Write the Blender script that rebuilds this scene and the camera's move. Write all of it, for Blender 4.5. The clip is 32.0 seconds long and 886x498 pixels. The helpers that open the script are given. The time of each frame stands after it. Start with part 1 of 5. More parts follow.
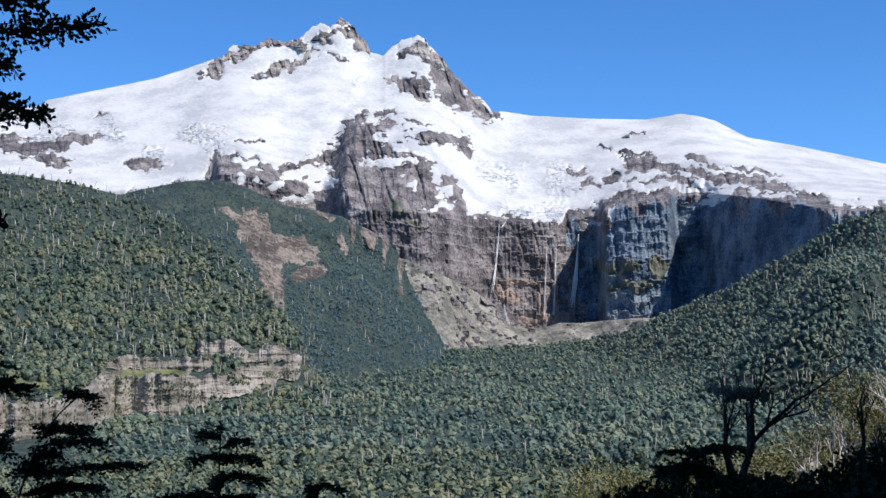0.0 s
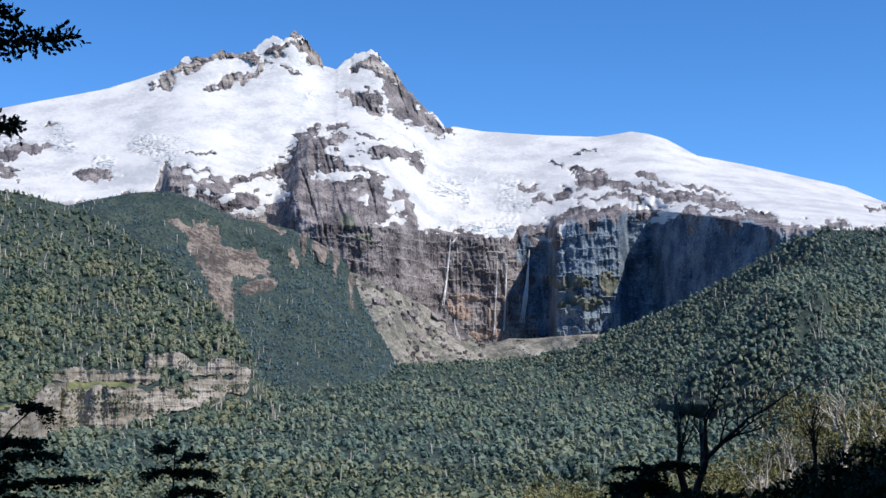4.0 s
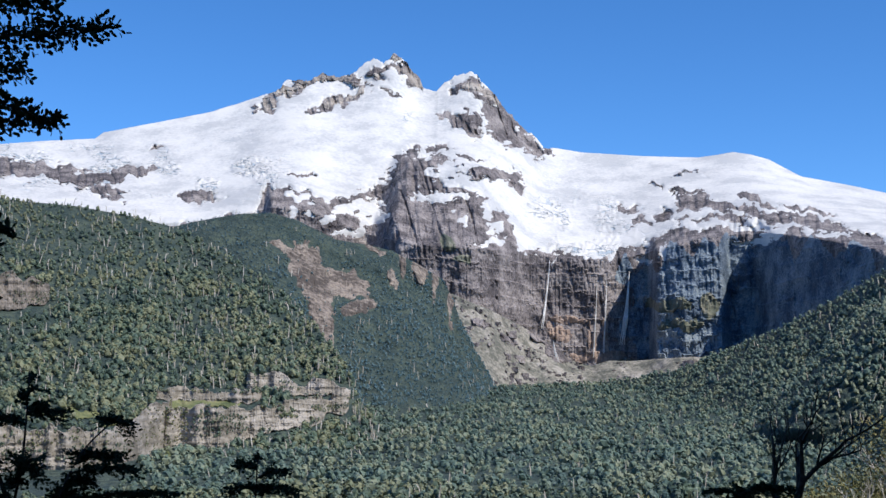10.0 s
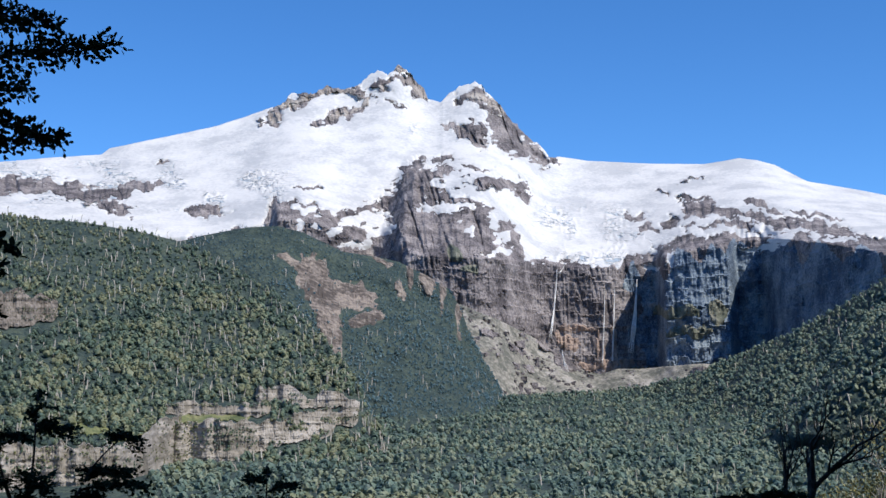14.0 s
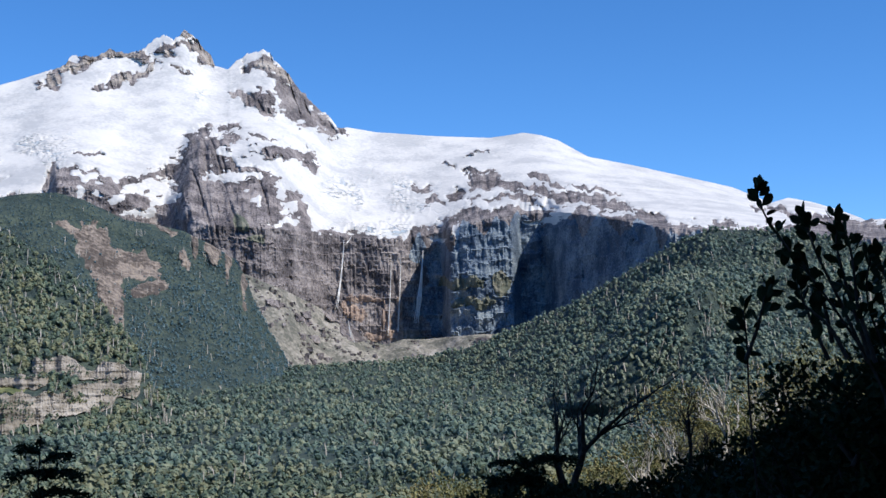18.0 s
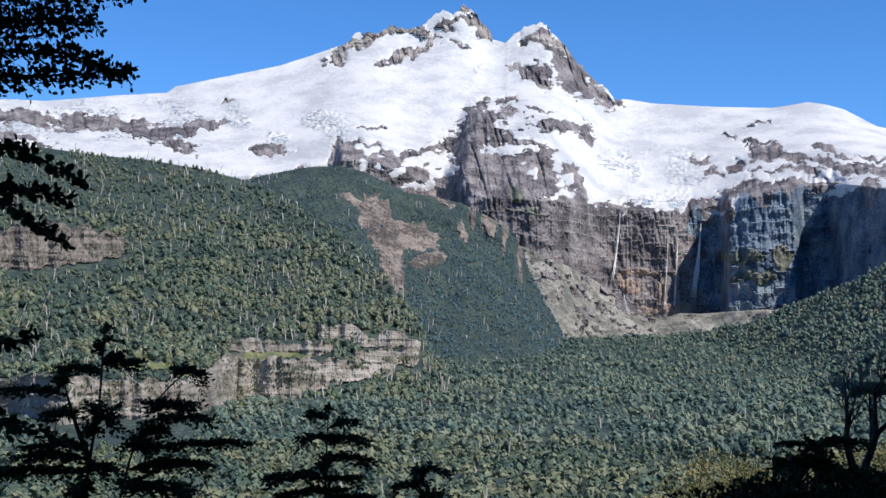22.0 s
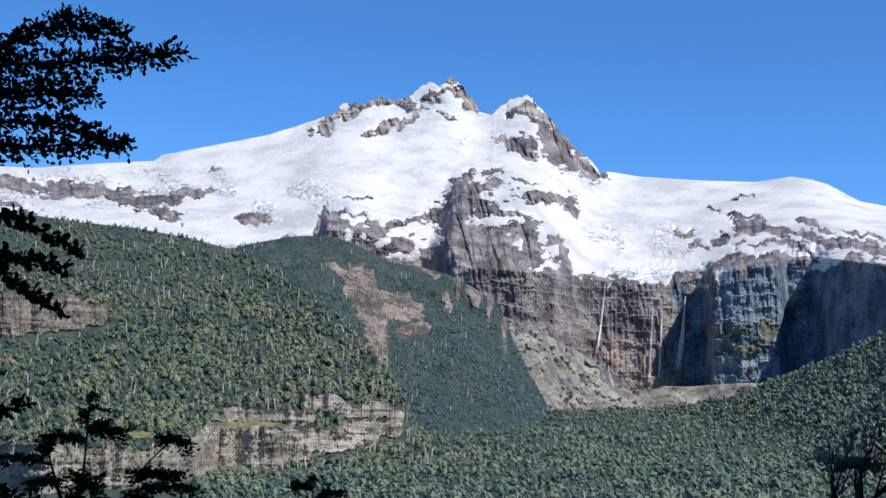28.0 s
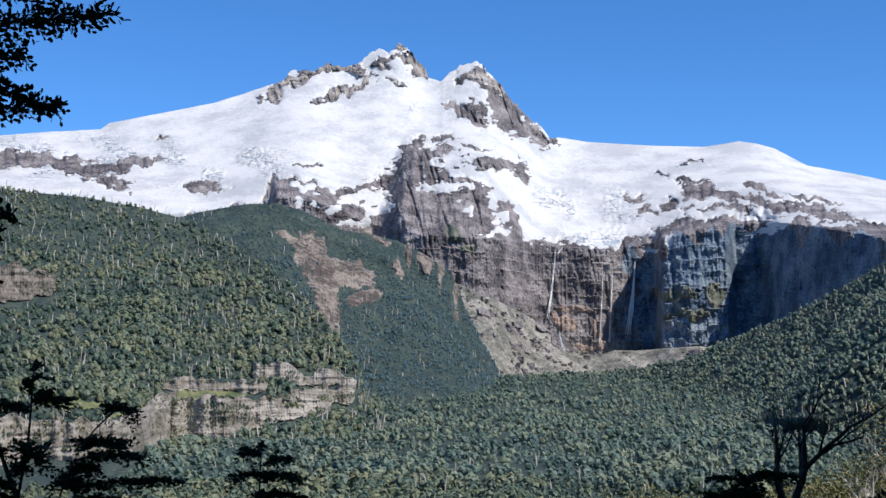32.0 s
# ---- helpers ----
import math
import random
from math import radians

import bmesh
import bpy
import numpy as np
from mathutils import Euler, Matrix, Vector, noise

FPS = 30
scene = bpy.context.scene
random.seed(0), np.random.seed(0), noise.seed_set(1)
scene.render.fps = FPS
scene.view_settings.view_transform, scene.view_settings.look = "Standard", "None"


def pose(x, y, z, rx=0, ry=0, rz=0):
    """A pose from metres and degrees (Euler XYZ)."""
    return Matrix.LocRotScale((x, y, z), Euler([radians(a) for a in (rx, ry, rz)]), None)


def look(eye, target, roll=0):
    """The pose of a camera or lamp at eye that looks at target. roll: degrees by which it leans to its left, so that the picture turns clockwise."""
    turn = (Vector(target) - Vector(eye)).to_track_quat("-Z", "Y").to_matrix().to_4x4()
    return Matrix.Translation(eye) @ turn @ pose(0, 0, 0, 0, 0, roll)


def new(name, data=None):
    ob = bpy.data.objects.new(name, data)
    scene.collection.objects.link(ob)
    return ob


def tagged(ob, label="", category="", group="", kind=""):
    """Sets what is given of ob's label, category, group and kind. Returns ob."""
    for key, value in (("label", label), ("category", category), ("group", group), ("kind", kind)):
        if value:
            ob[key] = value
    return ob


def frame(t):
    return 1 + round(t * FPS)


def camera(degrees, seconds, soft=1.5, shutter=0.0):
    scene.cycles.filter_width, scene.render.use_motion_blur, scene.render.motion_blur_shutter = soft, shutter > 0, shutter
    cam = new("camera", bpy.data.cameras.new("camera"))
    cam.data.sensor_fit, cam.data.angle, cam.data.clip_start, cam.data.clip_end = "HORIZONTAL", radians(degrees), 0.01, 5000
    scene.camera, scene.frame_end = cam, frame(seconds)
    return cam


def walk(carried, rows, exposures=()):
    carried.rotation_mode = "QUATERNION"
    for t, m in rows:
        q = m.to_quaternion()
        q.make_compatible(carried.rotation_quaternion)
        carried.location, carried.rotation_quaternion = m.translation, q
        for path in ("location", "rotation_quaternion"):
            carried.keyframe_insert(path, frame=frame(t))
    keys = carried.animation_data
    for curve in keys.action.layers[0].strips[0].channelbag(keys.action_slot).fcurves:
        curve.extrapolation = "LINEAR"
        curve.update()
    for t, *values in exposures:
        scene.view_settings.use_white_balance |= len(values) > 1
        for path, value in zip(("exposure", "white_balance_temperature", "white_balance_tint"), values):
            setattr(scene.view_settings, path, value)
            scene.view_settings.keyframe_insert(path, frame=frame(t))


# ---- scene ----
# One fixed lens; the camera is held by hand on a hillside and pans to and fro.
cam = camera(35.49, 32.0, soft=1.5)
walk(cam, [
    (0, pose(-0.079, -0.166, 1.640, 95.106, 0.654, -2.683)),
    (0.5, pose(-0.082, -0.165, 1.645, 95.472, 0.608, -2.613)),
    (1, pose(-0.081, -0.171, 1.646, 95.930, 0.607, -2.610)),
    (1.5, pose(-0.084, -0.171, 1.646, 96.201, 0.519, -2.561)),
    (2, pose(-0.082, -0.174, 1.646, 96.361, 0.340, -2.524)),
    (2.5, pose(-0.079, -0.178, 1.638, 96.306, 0.302, -2.717)),
    (3, pose(-0.096, -0.183, 1.639, 96.210, 0.242, -3.375)),
    (3.5, pose(-0.129, -0.182, 1.646, 96.010, 0.265, -4.373)),
    (4, pose(-0.150, -0.167, 1.649, 95.699, 0.250, -4.755)),
    (4.5, pose(-0.129, -0.127, 1.637, 95.259, 0.074, -3.560)),
    (5, pose(-0.048, -0.041, 1.603, 94.475, -0.267, 0.005)),
    (5.5, pose(0.013, 0.029, 1.594, 95.254, -0.662, 3.622)),
    (6, pose(-0.001, 0.064, 1.594, 96.322, -0.493, 1.410)),
    (6.5, pose(-0.023, 0.053, 1.611, 96.845, -0.366, 0.215)),
    (7, pose(-0.004, 0.060, 1.601, 96.001, -0.405, 0.041)),
    (7.5, pose(-0.005, 0.060, 1.603, 96.037, -0.526, -0.206)),
    (8, pose(-0.016, 0.052, 1.609, 96.196, -0.596, -0.303)),
    (8.5, pose(-0.013, 0.055, 1.608, 96.230, -0.584, -0.412)),
    (9, pose(-0.004, 0.053, 1.608, 96.412, -0.437, -0.492)),
    (9.5, pose(0.004, 0.057, 1.605, 96.517, -0.484, -0.625)),
    (10, pose(0.005, 0.053, 1.602, 96.582, -0.292, -0.690)),
    (10.5, pose(0.007, 0.037, 1.604, 96.753, -0.115, -0.675)),
    (11, pose(0.002, 0.034, 1.606, 96.916, -0.060, -0.341)),
    (11.5, pose(0.001, 0.049, 1.606, 96.978, 0.095, -0.137)),
    (12, pose(-0.006, 0.061, 1.608, 96.976, 0.156, 0.263)),
    (12.5, pose(-0.004, 0.061, 1.606, 96.956, 0.314, 0.165)),
    (13, pose(-0.001, 0.072, 1.608, 96.869, 0.371, 0.083)),
    (13.5, pose(0.003, 0.064, 1.610, 96.944, 0.482, 0.023)),
    (14, pose(0.011, 0.062, 1.608, 97.019, 0.538, -0.297)),
    (14.5, pose(0.022, 0.053, 1.604, 97.046, 0.603, -1.690)),
    (15, pose(0.035, 0.047, 1.601, 97.011, 0.679, -3.238)),
    (15.5, pose(0.029, 0.026, 1.602, 97.001, 0.721, -4.497)),
    (16, pose(0.029, 0.006, 1.603, 97.047, 0.812, -5.519)),
    (16.5, pose(0.033, -0.017, 1.603, 97.099, 0.808, -6.612)),
    (17, pose(0.040, -0.038, 1.601, 97.001, 0.806, -7.598)),
    (17.5, pose(0.048, -0.050, 1.594, 96.595, 0.899, -8.301)),
    (18, pose(0.059, -0.060, 1.579, 95.692, 0.933, -9.101)),
    (18.5, pose(0.055, -0.058, 1.576, 95.411, 0.873, -8.956)),
    (19, pose(0.050, -0.025, 1.573, 94.791, 0.645, -7.818)),
    (19.5, pose(0.036, 0.012, 1.577, 94.481, 0.415, -6.098)),
    (20, pose(0.035, 0.007, 1.578, 94.329, 0.433, -5.382)),
    (20.5, pose(0.028, 0.015, 1.584, 94.406, 0.282, -3.848)),
    (21, pose(0.042, 0.044, 1.596, 94.592, 0.043, -1.734)),
    (21.5, pose(0.030, 0.055, 1.592, 94.568, -0.213, 0.020)),
    (22, pose(0.011, 0.058, 1.596, 94.596, -0.467, 2.194)),
    (22.5, pose(0.002, 0.060, 1.597, 94.620, -0.643, 3.535)),
    (23, pose(-0.005, 0.050, 1.600, 94.889, -0.844, 4.928)),
    (23.5, pose(-0.011, 0.038, 1.605, 95.666, -0.950, 6.430)),
    (24, pose(-0.022, 0.024, 1.608, 96.762, -0.996, 8.351)),
    (24.5, pose(-0.041, 0.020, 1.619, 98.103, -1.379, 9.880)),
    (25, pose(-0.050, 0.015, 1.623, 99.096, -1.680, 10.499)),
    (25.5, pose(-0.048, 0.007, 1.623, 99.937, -1.807, 10.196)),
    (26, pose(-0.042, 0.001, 1.619, 100.407, -1.775, 9.128)),
    (26.5, pose(-0.033, 0.001, 1.614, 100.292, -1.594, 7.448)),
    (27, pose(-0.022, 0.007, 1.608, 99.566, -1.128, 4.471)),
    (27.5, pose(-0.015, 0.012, 1.601, 98.403, -0.915, 2.250)),
    (28, pose(-0.010, 0.012, 1.596, 97.522, -0.910, 1.518)),
    (28.5, pose(0.001, 0.017, 1.592, 96.996, -0.855, 1.084)),
    (29, pose(0.013, 0.010, 1.593, 96.924, -0.664, 0.880)),
    (29.5, pose(0.027, 0.011, 1.588, 96.793, -0.456, 0.523)),
    (30, pose(0.032, 0.014, 1.586, 96.623, -0.287, 0.311)),
    (30.5, pose(0.036, 0.017, 1.583, 96.550, -0.194, 0.168)),
    (31, pose(0.038, 0.013, 1.584, 96.471, -0.223, -0.022)),
    (31.5, pose(0.037, 0.016, 1.580, 96.290, -0.321, -0.273)),
    (32, pose(0.033, 0.013, 1.580, 96.165, -0.199, -0.445)),
], [(0, 0.56, 5950, 10), (32, 0.56, 5950, 10)])

# ---- daylight ----
SUN_AZ, SUN_EL = radians(128.0), radians(49.0)      # sun to the right and a little behind the view
world = bpy.data.worlds.new("clear_sky")
scene.world = world
world.use_nodes = True
sky = world.node_tree.nodes.new("ShaderNodeTexSky")
sky.sky_type, sky.sun_disc = "NISHITA", False
sky.sun_elevation, sky.sun_rotation = SUN_EL, SUN_AZ
sky.altitude, sky.air_density, sky.dust_density, sky.ozone_density = 1500.0, 0.8, 0.0, 6.0
background = world.node_tree.nodes["Background"]
background.inputs["Strength"].default_value = 0.115
deep = world.node_tree.nodes.new("ShaderNodeHueSaturation")
deep.inputs["Saturation"].default_value = 1.15
world.node_tree.links.new(sky.outputs["Color"], deep.inputs["Color"])
world.node_tree.links.new(deep.outputs["Color"], background.inputs["Color"])
sun = new("sun", bpy.data.lights.new("sun", "SUN"))
sun.data.energy, sun.data.angle, sun.data.color = 3.5, radians(0.5), (1.0, 0.91, 0.79)
SUN_WAY = Vector((math.sin(SUN_AZ) * math.cos(SUN_EL), math.cos(SUN_AZ) * math.cos(SUN_EL), math.sin(SUN_EL)))
sun.matrix_world = look(SUN_WAY * 200, (0, 0, 0))


# ---- materials ----
def material(name, colours, scale=1.0, detail=8.0, rough=0.9, bump=0.0, bump_scale=None, stretch=(1, 1, 1), metal=0.0,
             fine=None, island=0.0, spec=0.3, weight=0.35, cracks=None):
    """Procedural surface: two noises, broad and fine, pick among the colours; a bump from the fine one."""
    m = bpy.data.materials.new(name)
    m.use_nodes = True
    nt = m.node_tree
    n, l = nt.nodes, nt.links
    b = n["Principled BSDF"]
    b.inputs["Roughness"].default_value, b.inputs["Metallic"].default_value = rough, metal
    b.inputs["Specular IOR Level"].default_value = spec
    geo = n.new("ShaderNodeNewGeometry")
    mp = n.new("ShaderNodeVectorMath")
    mp.operation = "MULTIPLY"
    mp.inputs[1].default_value = stretch
    l.new(geo.outputs["Position"], mp.inputs[0])
    a = n.new("ShaderNodeTexNoise")
    a.inputs["Scale"].default_value, a.inputs["Detail"].default_value = scale, detail
    a.inputs["Roughness"].default_value = 0.62
    l.new(mp.outputs[0], a.inputs["Vector"])
    f = n.new("ShaderNodeTexNoise")
    f.inputs["Scale"].default_value, f.inputs["Detail"].default_value = fine or scale * 9.0, 5.0
    l.new(mp.outputs[0], f.inputs["Vector"])
    mix = n.new("ShaderNodeMath")
    mix.operation = "MULTIPLY_ADD"
    l.new(f.outputs["Fac"], mix.inputs[0])
    mix.inputs[1].default_value = weight
    l.new(a.outputs["Fac"], mix.inputs[2])
    value = mix.outputs[0]
    if island:
        add = n.new("ShaderNodeMath")
        add.operation = "MULTIPLY_ADD"
        l.new(geo.outputs["Random Per Island"], add.inputs[0])
        add.inputs[1].default_value = island
        l.new(value, add.inputs[2])
        value = add.outputs[0]
    ramp = n.new("ShaderNodeValToRGB")
    lo, hi = 0.395 + 0.5 * weight, 0.585 + 0.6 * weight + island * 0.95
    while len(ramp.color_ramp.elements) < len(colours):
        ramp.color_ramp.elements.new(0.5)
    for i, c in enumerate(colours):
        e = ramp.color_ramp.elements[i]
        e.position = lo + (hi - lo) * i / max(1, len(colours) - 1)
        e.color = (*c, 1)
    l.new(value, ramp.inputs[0])
    l.new(ramp.outputs[0], b.inputs["Base Color"])
    if bump:
        bp = n.new("ShaderNodeBump")
        bp.inputs["Strength"].default_value, bp.inputs["Distance"].default_value = 1.0, bump
        bn = n.new("ShaderNodeTexNoise")
        bn.inputs["Scale"].default_value, bn.inputs["Detail"].default_value = bump_scale or scale * 4, 8.0
        l.new(mp.outputs[0], bn.inputs["Vector"])
        l.new(bn.outputs["Fac"], bp.inputs["Height"])
        l.new(bp.outputs[0], b.inputs["Normal"])
        if cracks:                                    # long cracks along the contour, in fields of their own
            depth, size, field = cracks
            mc = n.new("ShaderNodeVectorMath")
            mc.operation = "MULTIPLY"
            mc.inputs[1].default_value = (1, 1, 3.5)
            l.new(geo.outputs["Position"], mc.inputs[0])
            cn, fn = n.new("ShaderNodeTexNoise"), n.new("ShaderNodeTexNoise")
            cn.inputs["Scale"].default_value, cn.inputs["Detail"].default_value, cn.inputs["Distortion"].default_value = size, 1.6, 0.9
            fn.inputs["Scale"].default_value, fn.inputs["Detail"].default_value = field, 3.0
            l.new(mc.outputs[0], cn.inputs["Vector"])
            l.new(mc.outputs[0], fn.inputs["Vector"])
            fr = n.new("ShaderNodeMapRange")
            fr.inputs["From Min"].default_value, fr.inputs["From Max"].default_value, fr.inputs["To Max"].default_value = 0.52, 0.68, 0.22
            l.new(fn.outputs["Fac"], fr.inputs["Value"])
            broken = n.new("ShaderNodeAttribute")
            broken.attribute_name = "crevassed"
            where, dist, gap, cut = (n.new("ShaderNodeMath") for _ in range(4))
            where.operation, gap.operation, cut.operation = "MAXIMUM", "ABSOLUTE", "MULTIPLY"
            l.new(fr.outputs["Result"], where.inputs[0])
            l.new(broken.outputs["Fac"], where.inputs[1])
            dist.operation, dist.inputs[1].default_value = "SUBTRACT", 0.5
            l.new(cn.outputs["Fac"], dist.inputs[0])
            l.new(dist.outputs[0], gap.inputs[0])
            thin = n.new("ShaderNodeMapRange")
            thin.inputs["From Min"].default_value, thin.inputs["From Max"].default_value = 0.008, 0.030
            thin.inputs["To Min"].default_value, thin.inputs["To Max"].default_value = 1.0, 0.0
            l.new(gap.outputs[0], thin.inputs["Value"])
            l.new(thin.outputs["Result"], cut.inputs[0])
            l.new(where.outputs[0], cut.inputs[1])
            ice = n.new("ShaderNodeMix")
            ice.data_type = "RGBA"
            ice.inputs["B"].default_value = (0.36, 0.42, 0.47, 1)
            l.new(cut.outputs[0], ice.inputs["Factor"])
            l.new(ramp.outputs[0], ice.inputs["A"])
            l.new(ice.outputs["Result"], b.inputs["Base Color"])
            cb = n.new("ShaderNodeBump")
            cb.invert = True
            cb.inputs["Distance"].default_value = depth
            l.new(cut.outputs[0], cb.inputs["Height"])
            l.new(bp.outputs[0], cb.inputs["Normal"])
            l.new(cb.outputs[0], b.inputs["Normal"])
    return m


ROCK = material("mountain_rock", [(0.080, 0.070, 0.071), (0.157, 0.138, 0.135), (0.235, 0.208, 0.199), (0.325, 0.290, 0.272)],
                scale=0.014, fine=0.22, bump=8.0, bump_scale=0.08, stretch=(1, 1, 0.8), weight=0.6, spec=0.3, rough=0.8)
# greyer cirque rock; the blue of shade and haze is put into its colour
SHADE_TINTED_ROCK = material("shade_tinted_rock", [(0.066, 0.094, 0.132), (0.124, 0.162, 0.210), (0.190, 0.232, 0.268), (0.280, 0.315, 0.335)],
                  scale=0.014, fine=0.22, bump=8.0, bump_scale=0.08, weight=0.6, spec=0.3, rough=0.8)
SNOW = material("firn_snow", [(0.475, 0.475, 0.47), (0.59, 0.58, 0.56), (0.665, 0.648, 0.615)], scale=0.008, fine=0.10, rough=0.75, bump=1.0,
                bump_scale=0.05, cracks=(4.0, 0.013, 0.0035))
SCREE = material("grey_scree", [(0.12, 0.12, 0.10), (0.21, 0.20, 0.165), (0.275, 0.255, 0.215), (0.35, 0.325, 0.285)], scale=0.016, fine=0.13, bump=5.0,
                 bump_scale=0.07, weight=0.7)
SOIL = material("forest_floor", [(0.030, 0.048, 0.044), (0.046, 0.066, 0.056), (0.066, 0.086, 0.064)], scale=0.03, fine=0.14, bump=7.0, bump_scale=0.10,
                weight=0.8)
BAND = material("pale_cliff_rock", [(0.165, 0.146, 0.114), (0.245, 0.218, 0.176), (0.315, 0.282, 0.236), (0.395, 0.356, 0.305)], scale=0.03, fine=0.16, bump=1.5,
                bump_scale=0.2, stretch=(0.6, 0.6, 1.3), weight=0.45)
ROSE = material("rose_brown_cliff_rock", [(0.110, 0.095, 0.078), (0.185, 0.160, 0.132), (0.270, 0.232, 0.195)], scale=0.05, fine=0.3, bump=1.2,
                bump_scale=0.25, stretch=(1, 1, 0.6), weight=0.6)
EARTH = material("bare_brown_rock", [(0.075, 0.062, 0.052), (0.145, 0.120, 0.100), (0.225, 0.188, 0.156), (0.300, 0.250, 0.200)], scale=0.014, fine=0.12, bump=7.0,
                 bump_scale=0.08, weight=0.7)
GRASS = material("dry_grass_ledge", [(0.085, 0.105, 0.045), (0.15, 0.165, 0.07), (0.22, 0.215, 0.10)], scale=0.04, fine=0.5, bump=0.8, bump_scale=0.4)
RUST = material("rust_stained_rock", [(0.20, 0.155, 0.13), (0.31, 0.23, 0.18), (0.40, 0.305, 0.24)], scale=0.03, fine=0.2, bump=3.0, bump_scale=0.1)
MOSS = material("mossy_ledge", [(0.090, 0.100, 0.075), (0.150, 0.155, 0.115), (0.220, 0.210, 0.165)], scale=0.03, fine=0.3, bump=3.0, bump_scale=0.1)
WATER = material("falling_water", [(0.52, 0.50, 0.46), (0.68, 0.66, 0.62), (0.82, 0.80, 0.76)], scale=0.05, fine=0.6, rough=0.4, stretch=(1, 1, 0.15))
FOREST = material("beech_canopy", [(0.048, 0.076, 0.058), (0.084, 0.120, 0.078), (0.118, 0.148, 0.086), (0.170, 0.180, 0.098)], scale=0.012, fine=0.075,
                  rough=0.6, island=0.14, weight=0.75, spec=0.4)
# the same beech canopy, bluer: haze over the farther slopes painted in
MID_FOREST = material("haze_tinted_canopy", [(0.055, 0.090, 0.078), (0.093, 0.138, 0.104), (0.125, 0.168, 0.114), (0.170, 0.194, 0.124)], scale=0.012,
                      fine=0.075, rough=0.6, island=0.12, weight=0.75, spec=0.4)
TAN = material("tan_summit_rock", [(0.17, 0.15, 0.135), (0.27, 0.238, 0.21), (0.36, 0.318, 0.275), (0.43, 0.385, 0.335)], scale=0.014, fine=0.16, bump=6.0,
               bump_scale=0.08, stretch=(0.7, 0.7, 1.8), weight=0.6)
# far canopy with the blue of distance haze put into the leaf colour
FAR_FOREST = material("haze_blue_far_canopy", [(0.046, 0.098, 0.122), (0.066, 0.126, 0.144), (0.090, 0.150, 0.156)], scale=0.004, fine=0.12, rough=0.55,
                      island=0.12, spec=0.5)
BLEACHED = material("bleached_wood", [(0.38, 0.35, 0.29), (0.52, 0.48, 0.41), (0.64, 0.60, 0.52)], scale=3.0, fine=20.0, rough=0.8)
SNAG = material("weathered_dead_wood", [(0.26, 0.24, 0.20), (0.38, 0.35, 0.30), (0.50, 0.47, 0.41)], scale=0.1, fine=1.5, rough=0.85, island=0.2)


# ---- land forms: smooth noise and sheets in polar coordinates about the viewpoint ----
def lattice(ix, iy, iz):
    h = (ix * 374761393 + iy * 668265263 + iz * 2147483647 + 1013904223) & 0xFFFFFFFF
    h = ((h ^ (h >> 13)) * 1274126177) & 0xFFFFFFFF
    return ((h ^ (h >> 16)) & 0xFFFF) / 65535.0


def smooth_noise(x, y, z):
    x, y, z = np.broadcast_arrays(x, y, z)
    ix, iy, iz = (np.floor(q).astype(np.int64) for q in (x, y, z))
    fx, fy, fz = x - ix, y - iy, z - iz
    fx, fy, fz = (q * q * (3 - 2 * q) for q in (fx, fy, fz))
    out = 0
    for dx in (0, 1):
        for dy in (0, 1):
            for dz in (0, 1):
                w = (fx if dx else 1 - fx) * (fy if dy else 1 - fy) * (fz if dz else 1 - fz)
                out = out + w * lattice(ix + dx, iy + dy, iz + dz)
    return out * 2 - 1


def fractal(x, y, z, octaves=4, gain=0.5, ridged=False):
    out, amp, total = 0, 1.0, 0.0
    for o in range(octaves):
        n = smooth_noise(x * 2 ** o + 17.3 * o, y * 2 ** o - 9.1 * o, z * 2 ** o + 4.7 * o)
        out = out + amp * ((1 - 2 * np.abs(n)) if ridged else n)
        total += amp
        amp *= gain
    return out / total * (1.0 if ridged else 1.9)


def line(points):
    """A function of the azimuth in degrees, through (azimuth, value) points."""
    p = np.array(points)
    return lambda a: np.interp(a, p[:, 0], p[:, 1])


EYE_Z = 1.6


def polar(az, r, el):
    """Azimuth in degrees, distance in metres and slope above eye level in thousandths, to x, y, z."""
    a = np.radians(az)
    return r * np.sin(a), r * np.cos(a), EYE_Z + r * el / 1000


def sheet(az, levels):
    """Rows of (distance, slope) interpolated between the levels; a level is (rows, distance, slope), each an array along az."""
    rs, es = [], []
    for (n0, r0, e0), (n1, r1, e1) in zip(levels, levels[1:]):
        s = np.linspace(0, 1, n1, endpoint=False)[:, None]
        rs.append(r0 + (r1 - r0) * s)
        es.append(e0 + (e1 - e0) * s)
    rs.append(np.broadcast_to(levels[-1][1], az.shape)[None] * 1.0)
    es.append(np.broadcast_to(levels[-1][2], az.shape)[None] * 1.0)
    return np.concatenate(rs), np.concatenate(es)


def grid_mesh(name, x, y, z, mat, keep=None, smooth=True, parent=None, crevassed=None):
    rows, cols = x.shape
    index = np.arange(rows * cols).reshape(rows, cols)
    quads = np.stack([index[:-1, :-1], index[:-1, 1:], index[1:, 1:], index[1:, :-1]], -1).reshape(-1, 4)
    if keep is not None:
        k = keep[:-1, :-1] | keep[:-1, 1:] | keep[1:, 1:] | keep[1:, :-1]
        quads = quads[k.ravel()]
    verts = np.stack([x, y, z], -1).reshape(-1, 3)
    used = np.unique(quads)
    remap = np.zeros(len(verts), np.int64)
    remap[used] = np.arange(len(used))
    ob = raw_mesh(name, verts[used], remap[quads], mat, smooth, parent)
    if crevassed is not None:
        attribute = ob.data.attributes.new("crevassed", "FLOAT", "POINT")
        attribute.data.foreach_set("value", np.ascontiguousarray(crevassed.ravel()[used], np.float32))
    return ob


